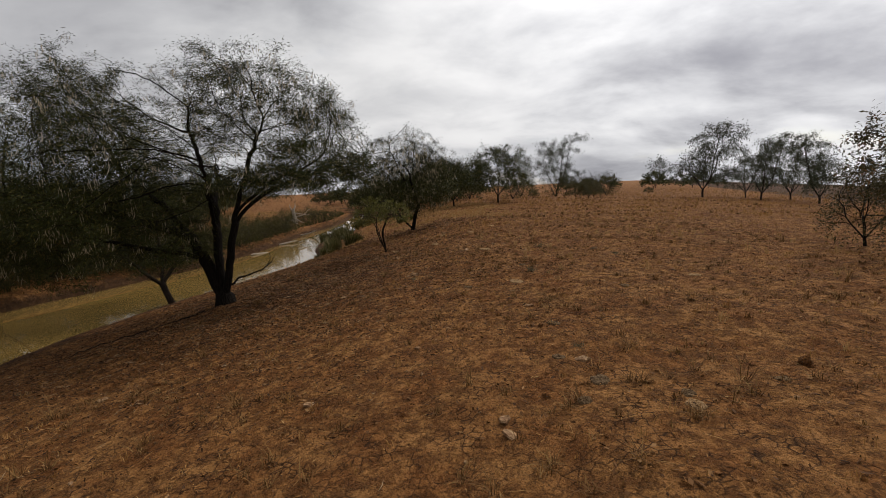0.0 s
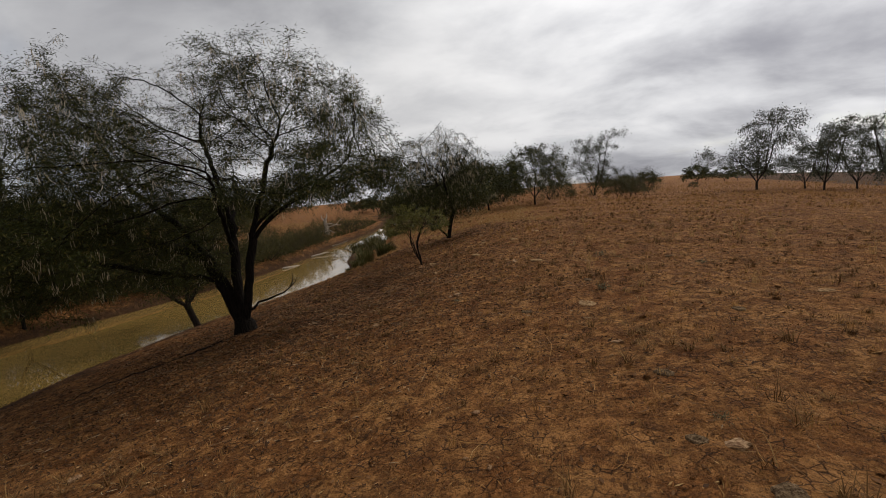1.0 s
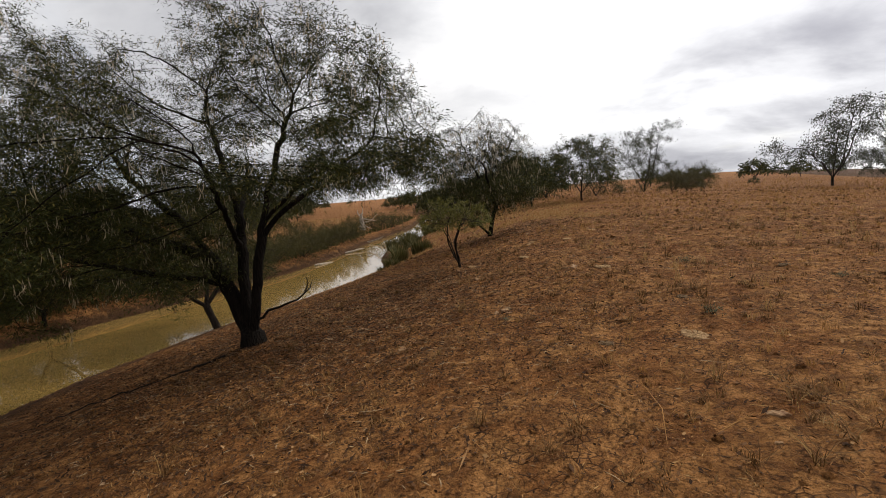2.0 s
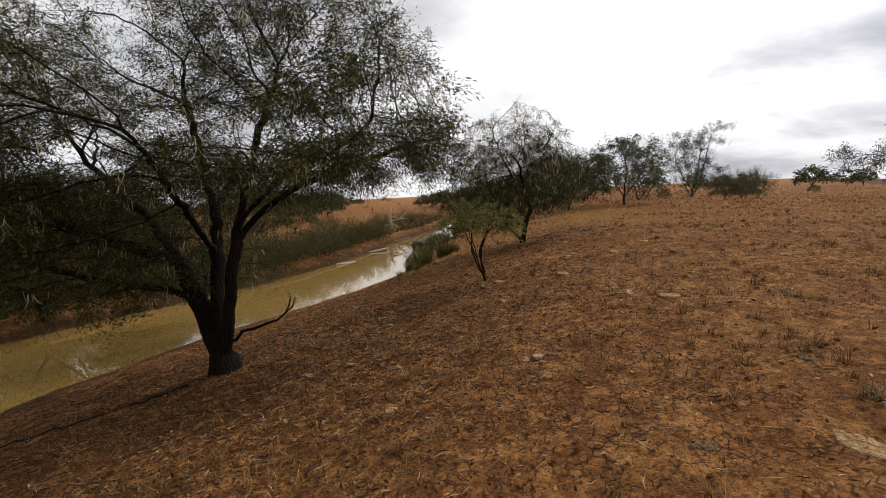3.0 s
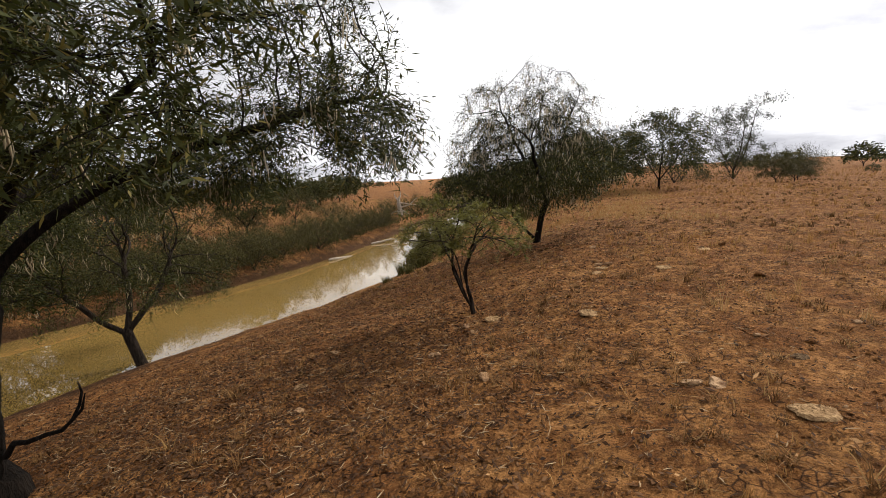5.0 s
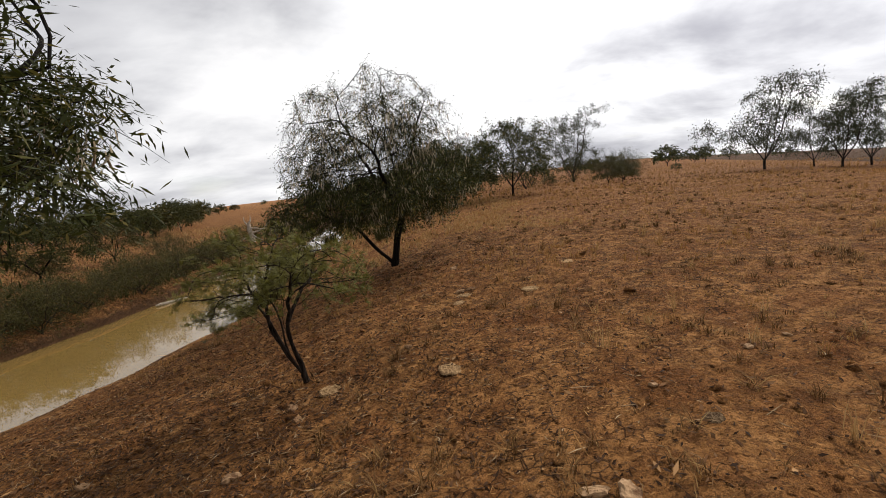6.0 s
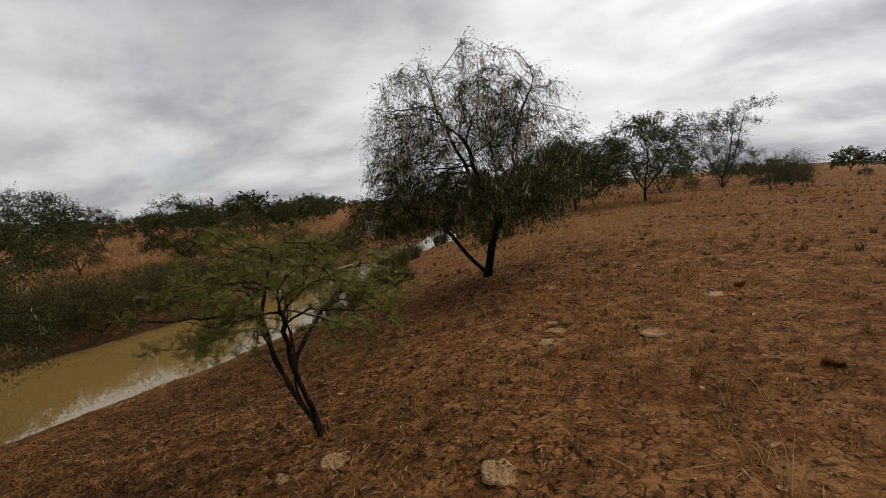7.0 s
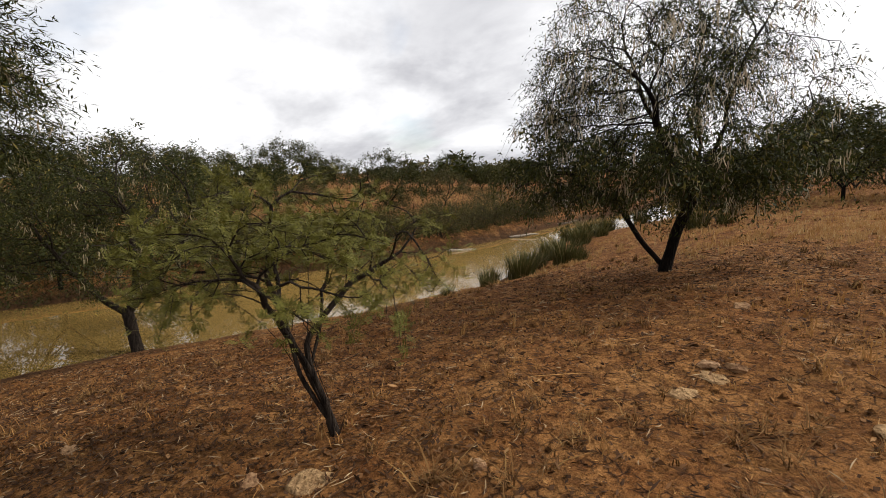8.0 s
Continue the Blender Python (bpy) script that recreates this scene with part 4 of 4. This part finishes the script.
def clumped(rng, n, x0, x1, y0, y1, scale, cut, keep=None):
    pts = np.c_[rng.uniform(x0, x1, n), rng.uniform(y0, y1, n)]
    val = np.array([noise.noise((x * scale, y * scale, 3)) for x, y in pts])
    ok = val + rng.normal(0, 0.22, n) > cut
    ok &= pts[:, 0] > shore_near(pts[:, 1]) + 0.5
    if keep is not None:
        ok &= keep(pts)
    return pts[ok]


rg = np.random.default_rng(3)
tree_dist = lambda p: np.minimum(np.hypot(p[:, 0] + 4.4, p[:, 1] - 8.9), 1.3 * np.hypot(p[:, 0] + 1.1, p[:, 1] - 17.7))
open_land = lambda p: tree_dist(p) > 2.2 + rg.normal(0, 0.8, len(p))
grass("dry_grass", rg, clumped(rg, 9000, -5.5, 9, 0.6, 16, 1.1, 0.14, open_land), 0.05, 7, STRAW, "short sparse dry straw-brown grass tufts")
grass("dry_grass", rg, clumped(rg, 8000, -5, 22, 14, 34, 0.5, 0.05, open_land), 0.09, 6, STRAW, "dry straw-brown grass across the rise", width=0.005)
grass("dry_grass", rg, clumped(rg, 4000, -6, 60, 30, 80, 0.2, 0.0), 0.18, 6, STRAW, "brown dry grass on the far rise", width=0.012)
grass("dry_grass", rg, clumped(rg, 7000, -6, 8, 0.6, 16, 1.6, 0.18), 0.03, 7, DARK_TUFT, "short withered brown grass stubble", 1.2, 0.0035)
grass("dry_grass", rg, clumped(rg, 300, -4, 8, 0.8, 20, 0.9, 0.05, lambda p: open_land(p) & (p[:, 0] > 0.4)), 0.17, 16, GOLD_STRAW, "tall pale tufts of dead grass", 0.8, 0.0022)
grass("dead_tufts", rg, clumped(rg, 3200, -4, 20, 16, 44, 0.6, 0.1), 0.07, 16, DARK_TUFT, "dark dead tussocks scattered over the rise", 1.8, 0.008)
grass("dead_tufts", rg, clumped(rg, 3600, -5, 7, 0.8, 18, 0.8, 0.12), 0.075, 22, DARK_TUFT, "flattened dark dead grass tussocks", 2.4, 0.003)
over = np.c_[0.8 + 30 * rg.random(7000) ** 1.5, rg.uniform(8, 56, 7000)]
over = np.c_[shore_far(over[:, 1]) - over[:, 0], over[:, 1]]
sedge = over[:, 0] > shore_far(over[:, 1]) - 5 + rg.normal(0, 1.5, len(over))
grass("dry_grass", rg, over[~sedge], 0.17, 3, GOLD_STRAW, "golden dry grass on the far bank", 0.7, 0.012)
grass("sedge", rg, over[sedge], 0.24, 7, REED, "dull olive sedge and weeds on the far bank", 0.7, 0.01)
grass("dry_grass", rg, clumped(rg, 5200, -4.6, 3.0, 18.3, 34, 0.5, 0.0), 0.09, 9, GOLD_STRAW, "golden dry grass behind the drooping acacia", width=0.004)


def litter(rng, xy, length, width, mat, label):
    """Fallen pods, twigs and leaves lying about."""
    n = len(xy)
    z = ground_z(xy[:, 0], xy[:, 1])
    c = np.c_[xy, z + 0.006 + 0.012 * rng.random(n)]
    a = rng.random(n) * 2 * np.pi
    along = np.c_[np.cos(a), np.sin(a), rng.normal(0, 0.12, n)]
    bow = np.c_[-np.sin(a), np.cos(a), rng.normal(0, 0.3, n)]
    L = (length * np.exp(rng.normal(0, 0.45, n)))[:, None]
    w = (width * (0.6 + 0.8 * rng.random(n)))[:, None]
    k = rng.normal(0, 0.25, (n, 1))
    rows = []
    for t, f in ((0, 0.4), (0.5, 1), (1, 0.3)):
        p = c + along * L * (t - 0.5) + bow * L * k * (t - t * t)
        s = np.c_[-np.sin(a), np.cos(a), np.zeros(n)] * w * 0.5 * f
        rows.append(np.stack([p + s, p + [0, 0, 1] * w * 0.5 * f, p - s], 1))
    v = np.stack(rows, 1).reshape(-1, 3)
    one = np.array([[i * 3 + j, i * 3 + j + 1, i * 3 + j + 4, i * 3 + j + 3] for i in range(2) for j in range(2)])
    f = (np.arange(n)[:, None, None] * 9 + one).reshape(-1, 4)
    return tagged(mesh_ob("litter", v, f, mat), label, "litter", kind="stuff")


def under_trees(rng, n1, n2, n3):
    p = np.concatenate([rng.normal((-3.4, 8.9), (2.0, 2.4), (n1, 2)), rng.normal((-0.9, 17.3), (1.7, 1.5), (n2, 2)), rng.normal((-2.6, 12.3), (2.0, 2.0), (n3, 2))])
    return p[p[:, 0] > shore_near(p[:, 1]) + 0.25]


def about(rng, n, cut=-1.0):
    return clumped(rng, n, -6.5, 8, 0.8, 19, 1.4, cut)


litter(rg, under_trees(rg, 3000, 800, 500), 0.055, 0.0062, LITTER, "fallen pale pods and twigs on the soil")
# real litter, but massed and darkened under the crowns to stand for shade
litter(rg, np.concatenate([under_trees(rg, 9000, 2000, 2800), about(rg, 6000, 0.06)]), 0.03, 0.011, SHADE_LITTER, "dead leaf litter and crumbs, coloured dark for the shade under the trees")
litter(rg, about(rg, 600), 0.2, 0.005, STRAW, "thin dry sticks scattered on the soil")


def chips(rng, xy, length, width, mat, label):
    """Small curled flakes, each tilted off the ground."""
    n = len(xy)
    a = rng.random(n) * 2 * np.pi
    along = np.c_[np.cos(a), np.sin(a), rng.normal(0, 0.25, n)]
    side = np.c_[-np.sin(a), np.cos(a), rng.normal(0, 0.6, n)]
    L = length * np.exp(rng.normal(0, 0.4, n))
    c = np.c_[xy, ground_z(xy[:, 0], xy[:, 1]) + 0.006 + 0.006 * rng.random(n)]
    v, f = blades(c, along, side, L, width * (0.6 + 0.8 * rng.random(n)))
    return tagged(mesh_ob("leaf_crumbs", v, f, mat), label, "litter", kind="stuff")


chips(rg, about(rg, 34000, 0.12), 0.043, 0.02, DEAD_LEAF, "dark crumbs of dead leaf and stubble")
# extra dark flakes that deepen the shade beneath the trees by colour
chips(rg, under_trees(rg, 30000, 5000, 6000), 0.036, 0.018, SHADE_LITTER, "leaf litter under the trees, darkened to deepen the crown shade")
chips(rg, clumped(rg, 36000, -6.5, 8, 0.8, 19, 1.4, 0.05, open_land), 0.03, 0.007, STRAW, "broken bits of straw on the soil")


# ---------------------------------------------------------------- stones
def stone(seed, size, flat_by):
    """A broken, weathered slab of stone, at the origin."""
    rng = np.random.default_rng(seed)
    n = 13
    a = (np.arange(n) + rng.uniform(-0.3, 0.3, n)) * 2 * np.pi / n
    r = 0.5 * (0.7 + 0.45 * rng.random(n))
    tilt = rng.normal(0, 0.1, 2)
    v = []
    for scale, z in ((0.9, -0.3), (1.0, 0.25), (0.86, 0.75), (0.55, 0.95), (0.25, 1.0)):
        for k in range(n):
            x, y = r[k] * scale * math.cos(a[k]), 0.72 * r[k] * scale * math.sin(a[k])
            up = flat_by * (0.4 * z + 0.3 * noise.noise((x * 5 + seed, y * 5, z * 2))) + tilt[0] * x + tilt[1] * y
            v.append((x + 0.03 * noise.noise((x * 9, y * 9, seed + z)), y + 0.03 * noise.noise((y * 9, x * 9, seed - z)), up))
    f = [(i * n + k, i * n + (k + 1) % n, (i + 1) * n + (k + 1) % n, (i + 1) * n + k) for i in range(4) for k in range(n)]
    f.append(tuple(4 * n + k for k in range(n)))
    me = bpy.data.meshes.new("stone")
    me.from_pydata([Vector(p) * size for p in v], [], f)
    me.materials.append(STONE)
    return me


STONES = [stone(80 + i, 1.0, 0.26 + 0.07 * i) for i in range(6)]


def lay_stone(x, y, size, kind, turn=0.0):
    ob = new("stone", STONES[kind])
    ob.matrix_basis = Matrix.Translation(at_ground(x, y, 0.0)) @ pose(0, 0, size * 0.02, rs.uniform(-8, 8), rs.uniform(-8, 8), turn) @ Matrix.Scale(size, 4)
    return tagged(ob, "pale weathered stone lying on the dry soil", "stone", "stones on the bank")


PALE_PATS = (
    (1.62, 2.96, 0.18), (0.85, 9.75, 0.26), (1.06, 6.88, 0.3), (3.56, 6.56, 0.2), (-0.25, 11.8, 0.26), (-1.27, 12.07, 0.27), (-2.92, 10.65, 0.2),
    (-0.07, 13.65, 0.2), (0.02, 13.94, 0.2), (1.49, 14.57, 0.24), (0.78, 13.64, 0.24),
)
LOOSE_STONES = (
    (-0.3, 4.54, 0.085, 4), (-1.14, 3.65, 0.12, 0), (0.38, 2.79, 0.13, 0), (-3.67, 4.69, 0.12, 2), (-0.58, 8.26, 0.15, 3), (-0.68, 8.21, 0.09, 5), (-0.52, 8.15, 0.08, 2), (-2.64, 10.16, 0.13, 2),
    (-1.69, 7.52, 0.12, 3), (-2.55, 8.73, 0.14, 1), (-2.94, 8.51, 0.13, 0), (-1.92, 8.42, 0.1, 2), (0.36, 2.97, 0.12, 3), (1.13, 3.83, 0.14, 1), (0.99, 5.49, 0.12, 1), (0.35, 10.22, 0.16, 0),
    (0.49, 10.15, 0.15, 2), (-1.44, 11.65, 0.1, 3), (-1.69, 11.02, 0.15, 2), (-1.08, 10.42, 0.13, 4), (-0.03, 14.05, 0.13, 3), (0.1, 14.09, 0.12, 5), (-0.05, 15.49, 0.16, 3), (-3.02, 11.49, 0.13, 1),
    (-1.57, 11.92, 0.12, 2), (-0.62, 12.49, 0.09, 4), (1.79, 11.3, 0.1, 4), (0.98, 10.97, 0.08, 2), (2.14, 11.41, 0.07, 3),
)
for x, y, s, k in LOOSE_STONES:
    lay_stone(x, y, s, k, rs.uniform(0, 360))
for i in range(110):
    x, y = rs.uniform(-5, 5), rs.uniform(1.5, 19)
    lay_stone(x, y, rs.uniform(0.02, 0.05), rs.randrange(6), rs.uniform(0, 360))


# ---------------------------------------------------------------- dead wood by the creek
def crooked(rng, start, way, length, bends, wild):
    pts = [np.array(start, float)]
    way = unit(np.array(way, float))
    for _ in range(bends):
        way = unit(way + rng.normal(0, wild, 3))
        pts.append(pts[-1] + way * length / bends)
    return np.array(pts)


def dead_stump(x, y):
    """A bleached, rootlike stump with broken limbs."""
    rng = np.random.default_rng(91)
    ob = thing("dead_stump", at_ground(x, y, 0.05), "bleached dead tree stump with bare broken limbs", "stump")
    body = Tubes()
    body.add([(0, 0, -0.1), (0.03, 0, 0.4), (-0.05, 0, 0.9), (0.0, 0, 1.3)], [0.24, 0.16, 0.14, 0.07], 9)
    body.ob("trunk", PALE_WOOD, ob)
    for way, z, n in (((1, 0.1, 0.25), 0.9, 1.3), ((-1, 0.2, 0.5), 1.0, 0.8), ((0.4, -0.3, 0.9), 1.2, 0.6), ((-0.8, -0.4, -0.3), 0.4, 0.9), ((1, -0.3, -0.3), 0.4, 1.1), ((0.9, 0.1, -0.1), 0.6, 1.5)):
        own = Tubes()
        own.add(crooked(rng, (0, 0, z), way, n, 6, 0.25), np.linspace(0.07, 0.015, 7), 6)
        own.ob("limb", PALE_WOOD, ob)


def log(x, y, length, turn, radius=0.06):
    """A grey driftwood log lying at the water's edge."""
    rng = np.random.default_rng(int(abs(x * 10)))
    t = Tubes()
    a = radians(turn)
    t.add(crooked(rng, (-0.5 * length * math.cos(a), -0.5 * length * math.sin(a), radius * 0.6), (math.cos(a), math.sin(a), 0.02), length, 7, 0.08), radius * np.array([0.5, 1, 1, 0.95, 0.9, 0.8, 0.7, 0.3]), 8)
    ob = t.ob("log", PALE_WOOD)
    ob.matrix_basis = Matrix.Translation((x, y, max(float(ground_z(x, y)[0]), WATER_Z + 0.01)))
    return tagged(ob, "pale driftwood log lying at the water's edge", "log", "driftwood logs")


dead_stump(-12.2, 37.6)
log(-9.73, 24.17, 1.3, 60)
log(-9.62, 28.45, 1.4, 35)
log(-10.15, 33.34, 1.8, 10, 0.05)


def fallen_branch(points, radius):
    """A dark root-like branch along the bank."""
    rng = np.random.default_rng(95)
    p = np.array([(x, y, float(ground_z(x, y)[0]) + radius * 0.4) for x, y in points])
    t = np.linspace(0, len(p) - 1, 26)
    line = np.stack([np.interp(t, np.arange(len(p)), p[:, i]) for i in range(3)], -1) + rng.normal(0, 0.012, (26, 3))
    tube = Tubes()
    tube.add(line, radius * (1 - 0.75 * t / t.max()), 7)
    return tagged(tube.ob("fallen_branch", GREY_BARK), "long dark fallen branch lying along the bank", "branch")


fallen_branch([(-4.62, 8.64), (-5.3, 8.25), (-5.99, 7.62), (-6.38, 7.13)], 0.016)


def weed(x, y, size):
    """A small grey-green leafy weed on a short branching stem."""
    rng = np.random.default_rng(int(abs(x * 31 + y * 17)))
    ob = thing("weed", at_ground(x, y, 0.01), "small grey-green weed growing on bare soil", "weed", "weeds on the bank")
    stalk = Tubes()
    for i in range(5):
        a = 1.3 * i + rng.random()
        stalk.add(np.array([(0, 0, 0), (0.03 * math.cos(a), 0.03 * math.sin(a), 0.05), (0.09 * math.cos(a), 0.09 * math.sin(a), 0.09)]) * size, np.array([0.003, 0.002, 0.001]) * size, 4)
    stalk.ob("stem", GREY_BARK, ob)
    n = 150
    c = rng.normal(0, 0.05, (n, 3)) * [1, 1, 0.4] + [0, 0, 0.06]
    v, f = blades(c * size, rng.normal(0, 1, (n, 3)) + [0, 0, 0.5], rng.normal(0, 1, (n, 3)), 0.026 * size * np.ones(n), 0.008 * size * np.ones(n))
    tagged(mesh_ob("leaves", v, f, SAGE, ob), kind="stuff")
    return ob


for x, y, k in ((2.05, 9.91, 1.1), (-0.55, 7.92, 0.6), (1.38, 7.3, 1.0), (3.11, 8.35, 0.7), (1.18, 4.08, 0.6), (-4.49, 16.08, 0.7)):
    weed(x, y, k)


# ---------------------------------------------------------------- dry dung and clods
def dung_pat(x, y, size, seed, mat=None, rise=1.0):
    """A dried pat of stacked crinkled folds with a sunken middle."""
    n, rows, v = 26, 15, []
    for i in range(rows):
        r = i / (rows - 1)
        for k in range(n):
            a = 2 * np.pi * k / n
            w = noise.noise((2.0 * math.cos(a) + seed, 2.0 * math.sin(a), 1.5 * r))
            w2 = noise.noise((6 * math.cos(a) * r + seed, 6 * math.sin(a) * r, 4))
            rad = r * (1 + 0.3 * w) + 0.02
            h = 0.085 * (1 - r ** 6) * (1 + 0.7 * w) + 0.016 * math.sin(r * 24 + 5 * w) * (1 - r * 0.5) + 0.05 * w2 - 0.05 * (i == rows - 1)
            v.append((0.5 * rad * math.cos(a), 0.4 * rad * math.sin(a), rise * h))
    f = np.array([(i * n + k, i * n + (k + 1) % n, (i + 1) * n + (k + 1) % n, (i + 1) * n + k) for i in range(rows - 1) for k in range(n)])[:, ::-1]
    ob = mesh_ob("dung_pat", np.array(v) * size, [f, np.arange(n)[None, :]], mat or DUNG)
    ob.matrix_basis = Matrix.Translation(at_ground(x, y, -0.004)) @ Matrix.Rotation(seed * 1.7, 4, "Z")
    return tagged(ob, "dried grey-brown dung pat on bare soil" if mat is None else "pale dried dung pat with crinkled rings on soil", "dung", "dung pats on the bank")


for i, (x, y, k) in enumerate(((1.15, 3.42, 0.17), (0.96, 3.9, 0.12), (0.93, 3.09, 0.12), (1.12, 4.75, 0.14), (1.67, 3.14, 0.12), (2.45, 3.31, 0.11), (-0.54, 8.36, 0.12), (0.33, 6.86, 0.13), (1.35, 7.99, 0.14), (1.1, 10.56, 0.13), (2.35, 6.04, 0.14), (2.99, 9.2, 0.16))):
    dung_pat(x, y, k, 200 + i)
for i, (x, y, k) in enumerate(PALE_PATS):
    dung_pat(x, y, 0.85 * k, 230 + i, TAN_DUNG, 0.6)


def clods(rng, xy, size):
    """Crumbled lumps of soil, each a squat crooked pebble."""
    n = len(xy)
    z = ground_z(xy[:, 0], xy[:, 1])
    one = np.array([(1, 0, 0.1), (0, 1, 0), (-1, 0, 0.1), (0, -1, 0), (0.1, 0.1, 0.75), (0, 0, -0.5)])
    f1 = np.array([(0, 1, 4), (1, 2, 4), (2, 3, 4), (3, 0, 4), (1, 0, 5), (2, 1, 5), (3, 2, 5), (0, 3, 5)])
    s = size * np.exp(rng.normal(0, 0.5, (n, 1, 1)))
    a = rng.random(n) * 6.28
    p = one[None] * s * (0.6 + 0.8 * rng.random((n, 6, 1))) + rng.normal(0, 0.2, (n, 6, 3)) * s
    q = np.stack([p[..., 0] * np.cos(a)[:, None] - p[..., 1] * np.sin(a)[:, None], p[..., 0] * np.sin(a)[:, None] + p[..., 1] * np.cos(a)[:, None], p[..., 2]], -1)
    v = (q + np.c_[xy, z][:, None]).reshape(-1, 3)
    f = (np.arange(n)[:, None, None] * 6 + f1).reshape(-1, 3)
    return tagged(mesh_ob("soil_clods", v, f, SOIL), "crumbled reddish-brown clods of dry soil", "soil", kind="stuff")


clods(rg, np.concatenate([clumped(rg, 9000, -5.5, 7, 1, 16, 1.3, 0.1), under_trees(rg, 1200, 500, 900)]), 0.013)
